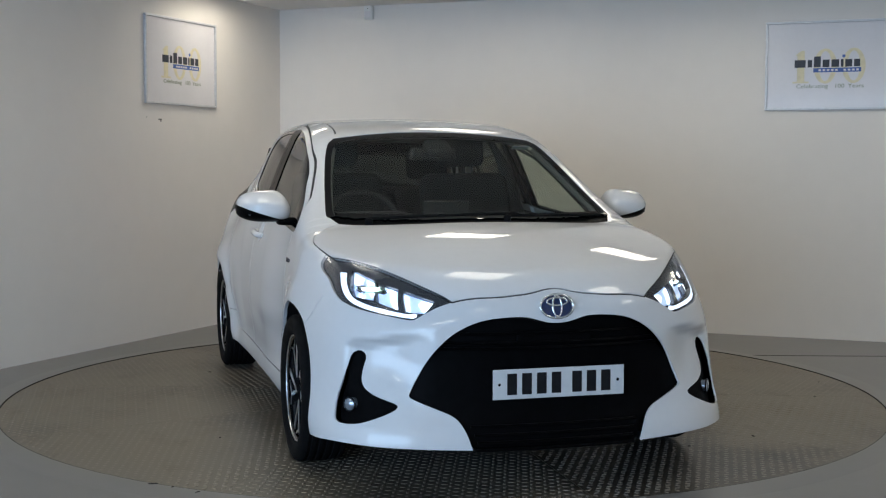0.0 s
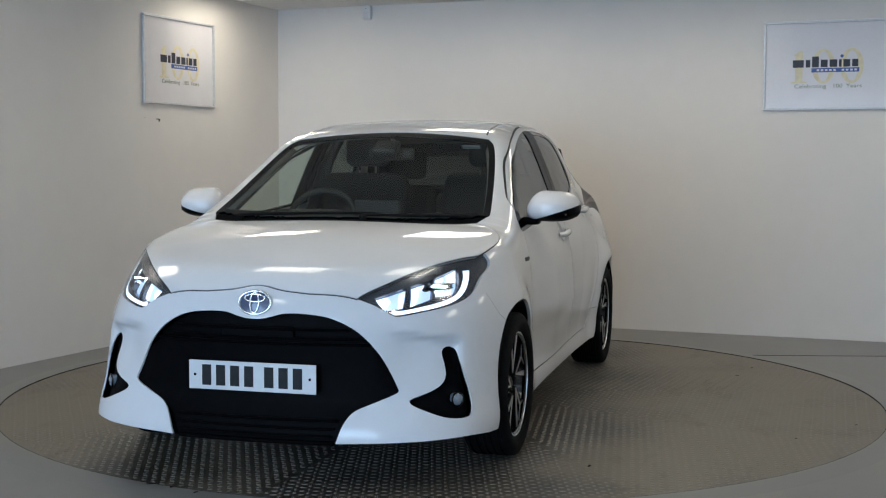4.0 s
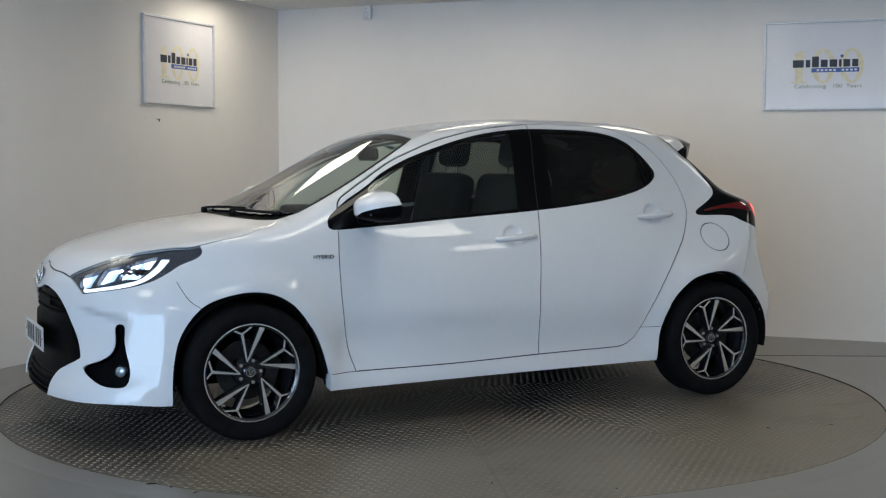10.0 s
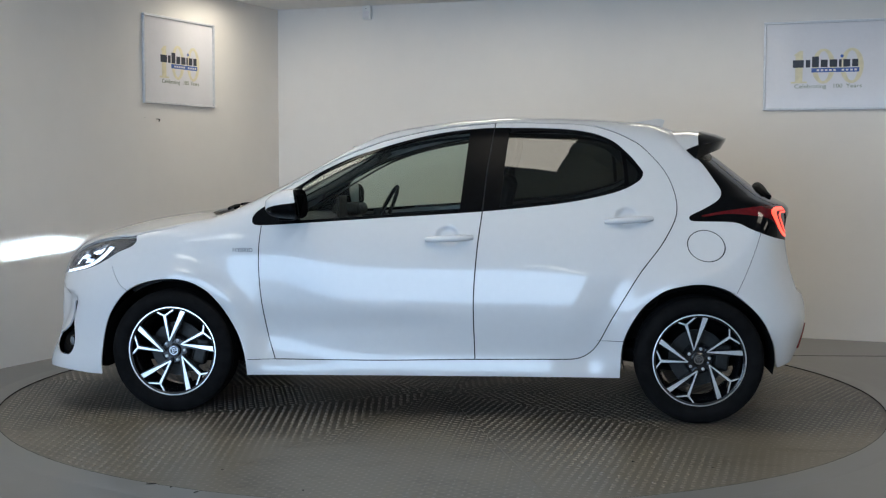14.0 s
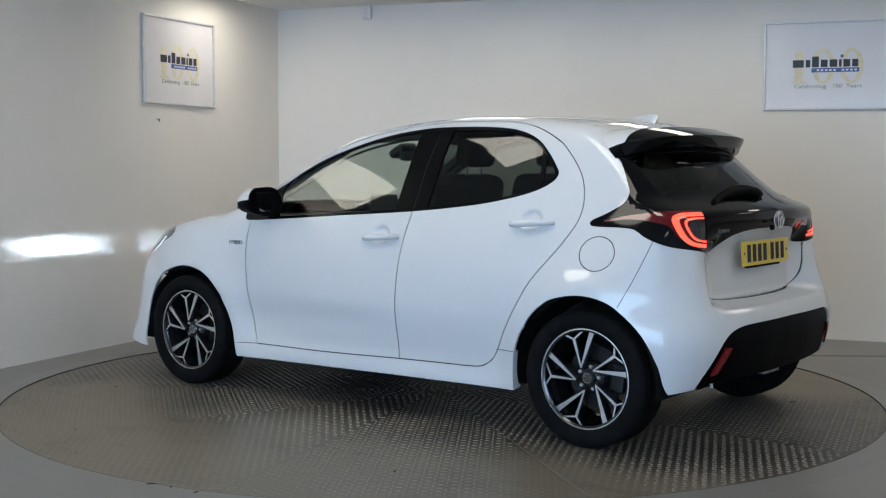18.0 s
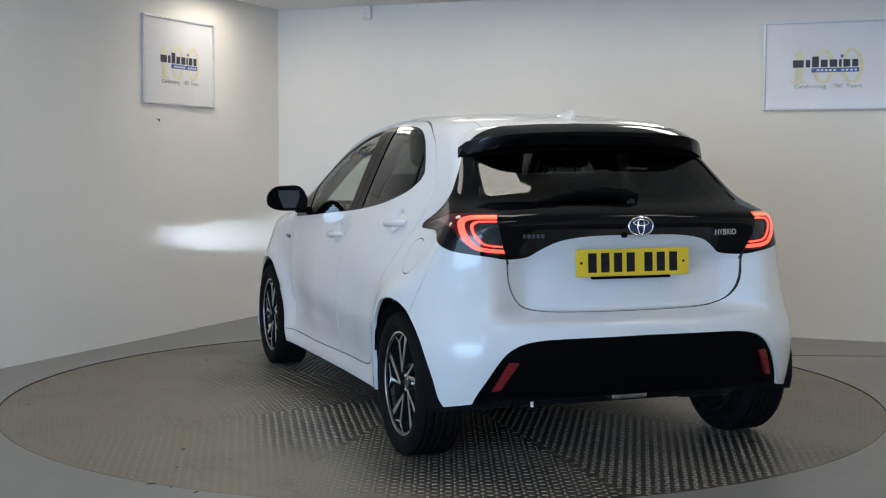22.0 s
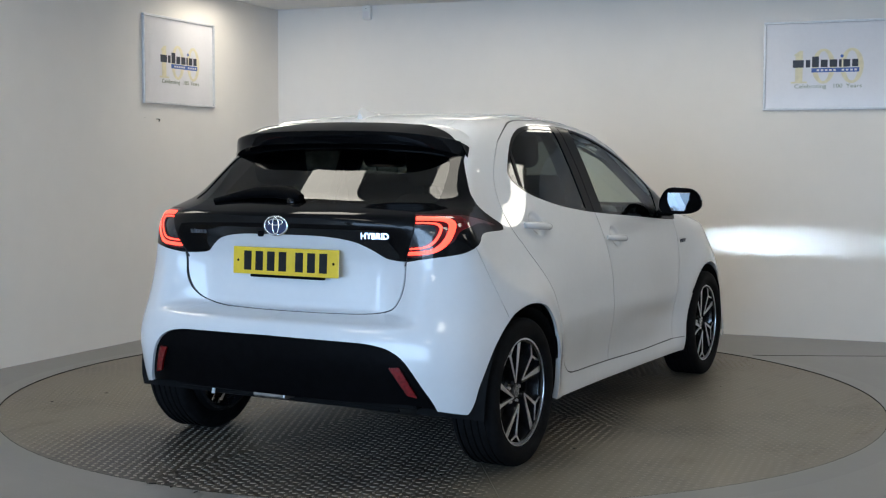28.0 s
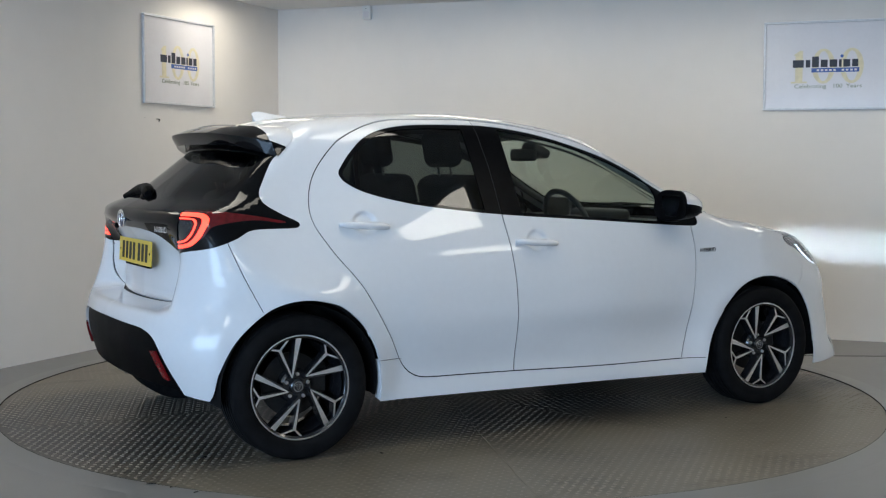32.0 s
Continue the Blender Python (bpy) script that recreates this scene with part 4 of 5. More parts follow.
side.assign("gap", side.seam & ~in_window & ~(in_garnish & (U > -2.0) & (Z > 1.03)))
side.assign("glass_front", inside(glass_f, m))
side.assign("glass_rear", inside(glass_r, m))
side.assign("window_frame", in_window)
side.assign("grille", inside(grille, m))
side.assign("pocket", inside(pocket, m))
side.assign("glass_tail", inside(glass_tail, m))
split_u = np.interp(Z, lamp_split[::-1, 1], lamp_split[::-1, 0])
side.assign("tail_led", in_garnish & (inside(tail_c, m) | inside(tail_c2, m)) & (U > split_u))
side.assign("tail_smoke", in_garnish & (U > split_u) & inside(tail_inner, m))
side.assign("tail_red", in_garnish & (U > split_u) & inside(tail_red, m))
side.assign("garnish", in_garnish)
side.assign("reflex", inside(reflex, m))
side.assign("diffuser", inside(diffuser, m))
side.assign("fuel", inside(fuel, m))
side.assign("door_front", inside(front_door, m))
side.assign("door_rear", inside(rear_door, m))
side.assign("sill", (Z < .39) & (U < .93) & (U > -.93) & (Z < np.interp(U, [-.93, -.80, -.70, -.567, .92], [.388, .386, .30, .29, .268])))
side.assign("hatch", inside(hatch, m))
seam_f = np.interp(Z, bump_seam_f[::-1, 1], bump_seam_f[::-1, 0])
seam_r = np.interp(Z, bump_seam_r[::-1, 1], bump_seam_r[::-1, 0])
side.assign("bumper_front", (U > 1.2) & (Z < .72) & (U > seam_f))
side.assign("bumper_front", (U > 1.62) & (Z < .8))
side.assign("bumper_rear", (U < -1.2) & (Z < .905) & (U < seam_r))
side.assign("wing", U > .5)
side.assign("quarter", U < 3)

for s, tag in ((0, "left"), (1, "right")):
    wing = skin("front_wing", side.piece(["wing"], mirror=s, skirt=.014), M["paint"], label="white painted front wing")
    fd = skin("front_door", side.piece(["door_front"], mirror=s), M["paint"], label="white painted front door")
    rd = skin("rear_door", side.piece(["door_rear"], mirror=s), M["paint"], label="white painted rear door")
    skin("window_glass", side.piece(["glass_front"], offset=-.006, mirror=s, skirt=.004), M["tint"], fd, "lightly tinted door glass")
    skin("window_glass", side.piece(["glass_rear"], offset=-.006, mirror=s, skirt=.004), M["privacy"], rd, "dark privacy glass")
    skin("window_surround", side.piece(["window_frame"], offset=-.003, mirror=s, skirt=.01), M["black"], fd, "gloss black window surround and pillar")
    skin("pillar_cover", side.piece(["pillar_front"], offset=-.002, mirror=s, skirt=.01), M["satin"], fd, "satin black door pillar cover")
    skin("pillar_cover", side.piece(["pillar_rear"], offset=-.002, mirror=s, skirt=.01), M["satin"], rd, "satin black door pillar cover")
    skin("divider_bar", side.piece(["divider"], offset=-.003, mirror=s, skirt=.01), M["satin"], rd, "black bar dividing the rear door glass")
    skin("door_card", side.piece(["door_front", "door_rear"], offset=-.06, mirror=s, skirt=0), M["dash"], fd, "black inner door trim")
    quarter = skin("rear_quarter_panel", side.piece(["quarter"] if s == 0 else ["quarter", "fuel", "fuel_gap"], mirror=s, skirt=.012), M["paint"], label="white painted rear quarter and roof side")
    if s == 0:
        skin("fuel_flap", side.piece(["fuel"], skirt=.006), M["paint"], quarter)
        skin("flap_gap", side.piece(["fuel_gap"], offset=-.003, skirt=0), M["gap"], quarter)
    skin("side_sill", side.piece(["sill"], mirror=s, skirt=.05), M["paint"], label="white side skirt")
    lamp_ob = skin("headlight", side.piece(["lamp", "drl", "projector"] + CORES, offset=-.056, mirror=s, skirt=0, skip=in_slit), M["bowl"], label="headlight with bright LED units")
    skin("bezel", side.piece(["lamp"], offset=-.012, mirror=s, skirt=.030, skip=in_slit), M["bowl"], lamp_ob, "dark grey headlight bezel")
    skin("lens", side.piece(["lamp", "drl", "projector"] + CORES, offset=-.001, mirror=s, skirt=.004), M["clear"], lamp_ob, "clear headlight lens")
    skin("daylight_strip", side.piece(["drl"], offset=-.012, mirror=s, skirt=.02), M["led"], lamp_ob, "glowing white daytime running light")
    skin("reflector_bowl", side.piece(["projector"] + CORES, offset=-.034, mirror=s, skirt=.012, skip=in_slit), M["optic"], lamp_ob, "pale headlight reflector with LED light put in as glow")
    for name in CORES:
        skin("beam_unit", side.piece([name], offset=-.029, mirror=s, skirt=.008, skip=in_slit), M["beam"], lamp_ob, "glowing white headlight unit")
    headlight_source(1 if s == 0 else -1, lamp_ob)
    tl = skin("tail_light", side.piece(["tail_red"], mirror=s, skirt=.01), M["redglass"], label="red tail light wrapping round the corner")
    skin("light_strip", side.piece(["tail_led"], offset=.001, mirror=s, skirt=.01), M["redled"], tl, "glowing red light signature")
    skin("lamp_housing", side.piece(["tail_red", "tail_led", "tail_smoke"], offset=-.024, mirror=s, skirt=0), M["matt"], tl, "black lamp housing")
    skin("inner_lens", side.piece(["tail_smoke"], offset=-.004, mirror=s, skirt=.01), M["smoke"], tl, "smoked lens")
    skin("fog_pocket", side.piece(["pocket"], offset=-.032, mirror=s, skirt=-.026), M["trim"], label="black corner recess with fog light")
    skin("reflector", side.piece(["reflex"], offset=.002, mirror=s, skirt=.01), M["redreflex"], label="red rear reflector")
skin("front_bumper", side.piece(["bumper_front"], mirror=2, skirt=.008), M["paint"], label="white front bumper")
skin("rear_bumper", side.piece(["bumper_rear"], mirror=2, skirt=.012), M["paint"], label="white rear bumper")
tailgate = skin("tailgate", side.piece(["hatch"], mirror=2, skirt=.03), M["paint"], label="white tailgate below a black band")
skin("tailgate_garnish", side.piece(["garnish"], offset=.001, mirror=2, skirt=.015), M["black"], tailgate, "gloss black band across the tailgate")
skin("rear_window", side.piece(["glass_tail"], offset=-.003, mirror=2, skirt=.006), M["tailglass"], tailgate, "dark tinted rear window")
skin("rear_valance", side.piece(["diffuser"], offset=-.012, mirror=2, skirt=.03), M["trim"], label="black plastic rear valance")
skin("panel_gap", side.piece(["gap"], offset=-.005, mirror=2, skirt=0), M["gap"])
grille_ob = skin("grille", side.piece(["grille"], offset=lambda q: -.012 - .03 * step(q[:, 1], .50, .54) - .02 * step(q[:, 1], .30, .27), mirror=2, skirt=.02), M["trim"], label="large black lower grille")
skin("inner_shell", side.piece(["quarter", "wing", "sill"], offset=-.075, mirror=2, skirt=0), M["dash"], label="dark inner trim")


# ---- wheels ----
def arm_face(a0, a1, w0, w1, r0, r1):
    """Outline of a tapered arm between two polar points."""
    p, q = Vector((r0 * math.cos(a0), r0 * math.sin(a0))), Vector((r1 * math.cos(a1), r1 * math.sin(a1)))
    d = (q - p).normalized()
    n = Vector((-d.y, d.x))
    return [tuple(p + n * w0 / 2), tuple(p - n * w0 / 2), tuple(q - n * w1 / 2), tuple(q + n * w1 / 2)]


def make_wheel():
    """A wheel about the y axis, outer face towards +y."""
    barrel = lathe([(.075, .205), (.082, .219), (.070, .222), (.060, .210), (.0, .195), (-.11, .200), (-.12, .215), (-.125, .2), (-.11, .188), (-.02, .18), (.055, .198)], 64)
    wheel = finish(barrel, "wheel", M["rimblack"], car, "black and machined alloy wheel", True, 35)
    lip = lathe([(.0835, .2195), (.0795, .2210), (.0795, .2140), (.0838, .2148), (.0835, .2195)], 64)
    part("rim_edge", lip, M["alloy"], wheel, "thin machined rim edge", True, 35)
    tyre = [(.070, .212), (.088, .224), (.0975, .242), (.1005, .260), (.098, .279), (.090, .294), (.080, .3005)]
    for y in (.062, .03, .0, -.03, -.062):
        tyre += [(y + .008, .303), (y + .005, .2965), (y - .005, .2965), (y - .008, .303)]
    tyre += [(-.080, .3005), (-.090, .294), (-.1, .265), (-.088, .224), (-.11, .205)]
    part("tyre", lathe(tyre, 72), M["rubber"], wheel, "black road tyre", True, 40)
    to = lambda y0: (lambda a, b, c: (a, y0 + c, b))
    for k in range(5):
        base = radians(90 + 72 * k)
        # two arms from one sharp root: a broad one that flares to the rim, a slim one that forks before it
        for a1, w0, w1, r1 in ((0, .005, .0245, .2135), (-28.5, .005, .0130, .181)):
            o = arm_face(base + radians(-37), base + radians(a1), w0 + .010, w1 + .007, .046, r1)
            part("spoke", prism(o, .046, to(.020)), M["rimblack"], wheel)
            o = arm_face(base + radians(-37), base + radians(a1), w0, w1, .052, r1 + .0005)
            part("spoke_face", prism(o, .0025, to(.0662)), M["alloy"], wheel, "bright machined spoke face")
        for far in (-11, -39.5):
            o = arm_face(base + radians(-28.5), base + radians(far), .0078, .0062, .178, .2135)
            part("spoke_bar", prism(o, .0025, to(.0664)), M["alloy"], wheel, "bright machined spoke bar")
            part("spoke_bar", prism(arm_face(base + radians(-28.5), base + radians(far), .013, .012, .176, .2135), .038, to(.028)), M["rimblack"], wheel)
        c = radians(93 + 72 * k)
        nut = turned(lathe([(.030, 0), (.030, .0085), (.046, .008), (.050, .0055), (.051, 0)], 10), Matrix.Translation((.0505 * math.cos(c), 0, .0505 * math.sin(c))))
        part("wheel_nut", nut, M["alloy"], wheel, "steel wheel nut", True, 40)
    part("hub", lathe([(.0, 0), (.0, .075), (.030, .070), (.040, .060), (.040, .034), (.052, .032), (.056, .026), (.056, 0)], 40), M["rimblack"], wheel, "", True, 30)
    cap = lathe([(.0565, .0215), (.0575, .0215), (.0575, .0185), (.0565, .0185)], 28)
    part("cap_ring", cap, M["chrome"], wheel)
    cap = join(turned(lathe([(.0565, .013), (.0578, .013), (.0578, .0105), (.0565, .0105)], 20), Matrix.Diagonal((.55, 1, 1, 1))), turned(lathe([(.0565, .013), (.0578, .013), (.0578, .0105), (.0565, .0105)], 20), Matrix.Translation((0, 0, .005)) @ Matrix.Diagonal((1.1, 1, .5, 1))))
    part("cap_emblem", cap, M["chrome"], wheel)
    part("brake_disc", lathe([(-.03, .06), (-.018, .06), (-.018, .135), (-.03, .135)], 40), M["disc"], wheel, "dull steel brake disc", True, 30)
    part("caliper", box(.07, .06, .13, (-.115, -.025, .02), .012), M["disc"], wheel)
    return wheel


HUB_Y = .772
first = make_wheel()
spin = {(1, 1): -15, (1, -1): 8, (-1, 1): -8, (-1, -1): 0}
first.matrix_basis = pose(1.28, HUB_Y, .302, 0, spin[(1, 1)], 0)
for sx, sy in ((-1, 1), (1, -1), (-1, -1)):
    copy_thing(first, pose(1.28 * sx, HUB_Y * sy, .302, 0, spin[(sx, sy)] , 0 if sy > 0 else 180))

# wheel-arch liners and underside
for sx in (1, -1):
    for s in (1, -1):
        bm = bmesh.new()
        rows = []
        for k in range(25):
            a = math.pi * (-.06 + 1.12 * k / 24)
            x, z = sx * 1.275 + .352 * math.cos(a), .305 + .342 * math.sin(a)
            rows.append([bm.verts.new((x, s * y, z)) for y in (.865, .80, .52, .50)])
        inner = [bm.verts.new((v[3].co.x * 1, s * .5, v[3].co.z)) for v in rows]
        for p, q in zip(rows, rows[1:]):
            for i in range(3):
                bm.faces.new((p[i], p[i + 1], q[i + 1], q[i]))
        hub_v = bm.verts.new((sx * 1.275, s * .5, .2))
        for a, b in zip(inner, inner[1:]):
            bm.faces.new((a, b, hub_v))
        # pull the outer edge in to the body
        for v in bm.verts:
            if abs(v.co.y) > .79:
                lim = float(side_y(np.array(v.co.x), np.array(max(v.co.z, .2)))) - .018
                v.co.y = s * min(abs(v.co.y), lim)
        bmesh.ops.recalc_face_normals(bm, faces=bm.faces)
        part("wheel_arch_liner", bm, M["matt"], car, "black wheel-arch liner", True, 40)
part("underbody", join(box(1.72, 1.50, .10, (0, 0, .255), .02), box(.62, 1.0, .10, (1.35, 0, .25), .02), box(.70, .98, .12, (-1.30, 0, .30), .02), box(.3, 1.3, .06, (1.82, 0, .215), .02), box(.16, 1.2, .10, (-1.62, 0, .32), .02)), M["matt"], car, "dark underbody")
part("rear_axle", tube([(-1.28, -.70, .29), (-1.28, .70, .29)], .035, 10), M["matt"], car)
part("exhaust_silencer", turned(lathe([(-.13, 0), (-.13, .06), (-.11, .075), (.11, .075), (.13, .06), (.13, 0)], 20), Matrix.Translation((-1.57, -.43, .275)) @ Matrix.Diagonal((1, 1, .7, 1))), M["disc"], car, "dull grey exhaust silencer", True, 40)
part("tow_bracket", box(.10, .16, .035, (-1.74, .04, .295), .008), M["steel"], car)
part("plug", tube([(-1.66, .42, .30), (-1.67, .42, .245)], .007, 8), M["white"], car)


# ---- grille details, plates, badges ----
def snap(y, z, end):
    """A point of the body's nose (end 1) or tail (end -1)."""
    o = (1.25 if end > 0 else -.95, abs(y), z)
    p = cast(np.array([o], float), np.array([(float(end), 0, 0)]))[0]
    return Vector((p[0], p[1] * (1 if y >= 0 else -1), p[2]))


for z, half, deep in ((.600, .36, .030), (.565, .42, .032), (.545, .44, .030), (.262, .33, .028), (.232, .32, .026), (.205, .31, .022)):
    pts = [snap(half * t, z, 1) - Vector((deep, 0, 0)) for t in np.linspace(-1, 1, 21)]
    part("grille_bar", tube(pts, .0085, 6, .7), M["trim"], grille_ob)
pts = [snap(.315 * t, .176, 1) + Vector((-.030, 0, .002)) for t in np.linspace(-1, 1, 17)]
part("lower_lip", tube(pts, .016, 8, .6), M["trim"], grille_ob, "black lower lip")
part("radar_panel", box(.012, .30, .05, (2.022, 0, .585), .004), M["trim"], grille_ob)


def number_plate(x, z, tilt, out, material, label):
    plate = new("number_plate")
    plate.parent = car
    plate.matrix_basis = pose(x, 0, z, 0, tilt, 0)
    tagged(plate, label)
    part("plate_panel", box(.004, .520, .111, (0, 0, 0), .0015), material, plate, label)
    xx = -.205
    for k in range(7):
        w = .050
        part("character_bar", prism([(xx, -.0395), (xx + w - .012, -.0395), (xx + w - .012, .0395), (xx, .0395)], .0006, lambda a, b, c: (out * (.0021 + c), out * a, b)), M["plate_ink"], plate, "plain dark bar in place of a character")
        xx += .058 if k != 3 else .082
    for s in (-1, 1):
        part("screw_cap", turned(lathe([(0, 0), (0, .006), (.002, .005), (.0025, 0)], 10), Matrix.Translation((out * .0015, s * .235, 0)) @ Matrix.Rotation(radians(-90 * out), 4, "Z")), M["trim"], plate)
    return plate


number_plate(2.078, .421, 0, 1, M["plate_white"], "white front number plate with dark characters")
number_plate(-1.727, .829, 3, -1, M["plate_yellow"], "yellow rear number plate with dark characters")
part("plate_holder", box(.016, .36, .070, (2.064, 0, .42), .004), M["trim"], car)
part("plate_rest", box(.022, .36, .014, (-1.712, 0, .768), .004), M["trim"], car, "black strip under the rear plate")


def ring(rx, rz, r, n=36, m=8):
    bm = bmesh.new()
    rows = []
    for k in range(n):
        a = 2 * math.pi * k / n
        rows.append([bm.verts.new((r * .7 * math.sin(2 * math.pi * j / m), (rx + r * math.cos(2 * math.pi * j / m)) * math.cos(a), (rz + r * math.cos(2 * math.pi * j / m)) * math.sin(a))) for j in range(m)])
    for k in range(n):
        p, q = rows[k], rows[(k + 1) % n]
        for j in range(m):
            bm.faces.new((p[j], p[(j + 1) % m], q[(j + 1) % m], q[j]))
    bmesh.ops.recalc_face_normals(bm, faces=bm.faces)
    return bm


def emblem(x, z, tilt, out, half):
    """An oval badge: a blue field, a chrome rim and two plain crossing ovals."""
    e = finish(turned(lathe([(0, 0), (0, half * .95), (.006, half * .9), (.008, 0)], 36), Matrix.Diagonal((1, 1, .68, 1)) @ Matrix.Rotation(radians(-90), 4, "Z")), "badge", M["blue"], car, "oval chrome and blue badge", True, 40)
    e.matrix_basis = pose(x, 0, z, 0, tilt, 0 if out > 0 else 180)
    part("badge_rim", turned(ring(half, half * .68, half * .07), Matrix.Translation((.007, 0, 0))), M["chrome"], e, "", True)
    part("badge_oval", turned(ring(half * .27, half * .6, half * .06), Matrix.Translation((.009, 0, 0))), M["chrome"], e, "", True)
    part("badge_oval", turned(ring(half * .62, half * .22, half * .06), Matrix.Translation((.009, 0, half * .26))), M["chrome"], e, "", True)
    return e


emblem(2.042, .699, -12, 1, .0655)
emblem(-1.782, .978, 0, -1, .055)
part("camera_nub", box(.02, .022, .025, (-1.788, -.075 + .15, .945), .006), M["trim"], car)


def wordmark(y, z, width, height, end, bars):
    x = y - width / 2 * end
    w = width / bars
    for k in range(bars):
        yy = y + end * (-(k + .5) * w + width / 2) * -1
        p = snap(yy, z, end)
        part("badge_bar", box(.003, w * .72, height, (p.x + end * .003, p.y, p.z), .001), M["badgemetal"], car, "small chrome badge bar")


wordmark(.445, .945, .095, .022, -1, 5)
bm = letters("HYBRID", .034, .0012)
p = snap(-.43, .945, -1)
part("badge_lettering", turned(bm, Matrix.Translation((p.x - .012, p.y, p.z)) @ pose(0, 0, 0, 90, 0, -90 + 9)), M["chrome"], car, "small chrome lettering")
for s in (1, -1):
    yy = float(belt([.93], [.802])[0][1])
    bm = letters("HYBRID", .029, .0012)
    part("badge_lettering", turned(bm, Matrix.Translation((.93, s * (yy + .002), .802)) @ pose(0, 0, 0, 90, 0, 180 if s > 0 else 0)), M["badgemetal"], car, "small grey metal lettering on the wing")
for dy in (-.115, .115):
    p = snap(dy, .925, -1)
    part("plate_light", box(.010, .032, .005, (p.x + .002, dy, .935), .002), M["plate_lamp"], car, "small glowing number plate light")

# fog lights, mirrors, handles
for s in (1, -1):
    f = finish(turned(lathe([(-.03, 0), (-.03, .027), (.0, .025), (.004, .020), (.008, .010), (.009, 0)], 24), Matrix.Rotation(radians(-90), 4, "Z")), "fog_light", M["foglens"], car, "small round fog light", True, 40)
    at = belt([1.765], [.330])
    out = normals(at)[0]
    f.matrix_basis = pose(at[0][0] - .020 * out[0], s * (at[0][1] - .020 * out[1]), .330, 0, 0, s * math.degrees(math.atan2(out[1], out[0])))
    part("bezel", ring(.0255, .0255, .004), M["black"], f)

    mirror = finish(box(.075, .10, .035, (0, 0, 0), .014, 3), "door_mirror", M["trim"], car, "door mirror with white cap and black base", True)
    mirror.matrix_basis = pose(.71, s * .785, .965, 0, 0, -s * 8)
    cap, shell = bmesh.new(), bmesh.new()

    def mirror_form(bm, grow, front_only):
        bmesh.ops.create_uvsphere(bm, u_segments=40, v_segments=28, radius=1)
        if front_only:
            bmesh.ops.bisect_plane(bm, geom=bm.verts[:] + bm.edges[:] + bm.faces[:], plane_co=(-.12, 0, 0), plane_no=(-1, 0, 0), clear_outer=True)
        e = lambda a, p: math.copysign(abs(a) ** p, a)
        for v in bm.verts:
            x, y, z = v.co
            x, y, z = e(x, .75), e(y, .48), e(z, .46)
            px = x * .128 if x > 0 else max(x * .09, -.030)
            py = y * .122
            if z > 0:
                pz = z * (.064 - .036 * max(0, x) ** 2 - .020 * max(0, y) ** 3 + .006 * max(0, -y))
            else:
                pz = z * (.064 - .018 * max(0, y) ** 2 - .006 * max(0, x))
            px -= .058 * max(0, y) ** 2 * (1 if x > 0 else .6) + .015 * max(0, -y) ** 2
            py += .038 * max(0, z) * max(0, -y) - .012 * max(0, z) * max(0, y)
            v.co = Vector((px, py * .96, pz * 1.12)) * grow

    mirror_form(cap, 1.0, True), mirror_form(shell, .985, False)
    bmesh.ops.bisect_plane(cap, geom=cap.verts[:] + cap.edges[:] + cap.faces[:], plane_co=(.06, 0, -.036), plane_no=(-.10, .30, -1), clear_outer=True)
    bmesh.ops.bisect_plane(cap, geom=cap.verts[:] + cap.edges[:] + cap.faces[:], plane_co=(-.60, 0, 0), plane_no=(-1, 0, 0), clear_outer=True)
    place = Matrix.Translation((-.055, s * .100, .066)) @ Matrix.Diagonal((1, s, 1, 1))
    for b in (cap, shell):
        turned(b, place)
        bmesh.ops.recalc_face_normals(b, faces=b.faces)
    part("mirror_cap", cap, M["paint"], mirror, "white mirror cap", True)
    part("mirror_housing", shell, M["trim"], mirror, "black mirror housing", True)
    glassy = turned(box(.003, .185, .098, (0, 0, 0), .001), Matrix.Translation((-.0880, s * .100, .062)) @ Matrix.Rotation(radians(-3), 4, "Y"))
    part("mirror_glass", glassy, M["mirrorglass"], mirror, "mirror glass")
    part("repeater", turned(box(.012, .085, .010, (0, 0, 0), .004), Matrix.Translation((.004, s * .150, .032)) @ Matrix.Rotation(radians(-s * 28), 4, "Z")), M["smoke"], mirror, "smoked turn signal strip")

    for x, z in ((-.085, .868), (-.945, .962)):
        yb = float(belt([x], [z])[0][1])
        slope = float(belt([x], [z + .03])[0][1]) - yb
        pts, rad = [], []
        for t in np.linspace(-1, 1, 15):
            px = x + .112 * t
            yb2 = float(belt([x - .13], [z])[0][1]) * (1 - t) / 2 + float(belt([x + .15], [z])[0][1]) * (1 + t) / 2
            pts.append((px, s * (yb2 + .026 * (1 - abs(t) ** 4) + .002), z - .007 * t))
            rad.append(.0165 * (1 - .3 * abs(t) ** 3))
        h = part("door_handle", tube(pts, rad, 10, 1.0), M["paint"], car, "white door handle", True, 50)
        if x > -.5 and s < 0:
            part("key_slot", box(.008, .004, .008, (x - .10, s * (yb + .03), z), .001), M["trim"], h)

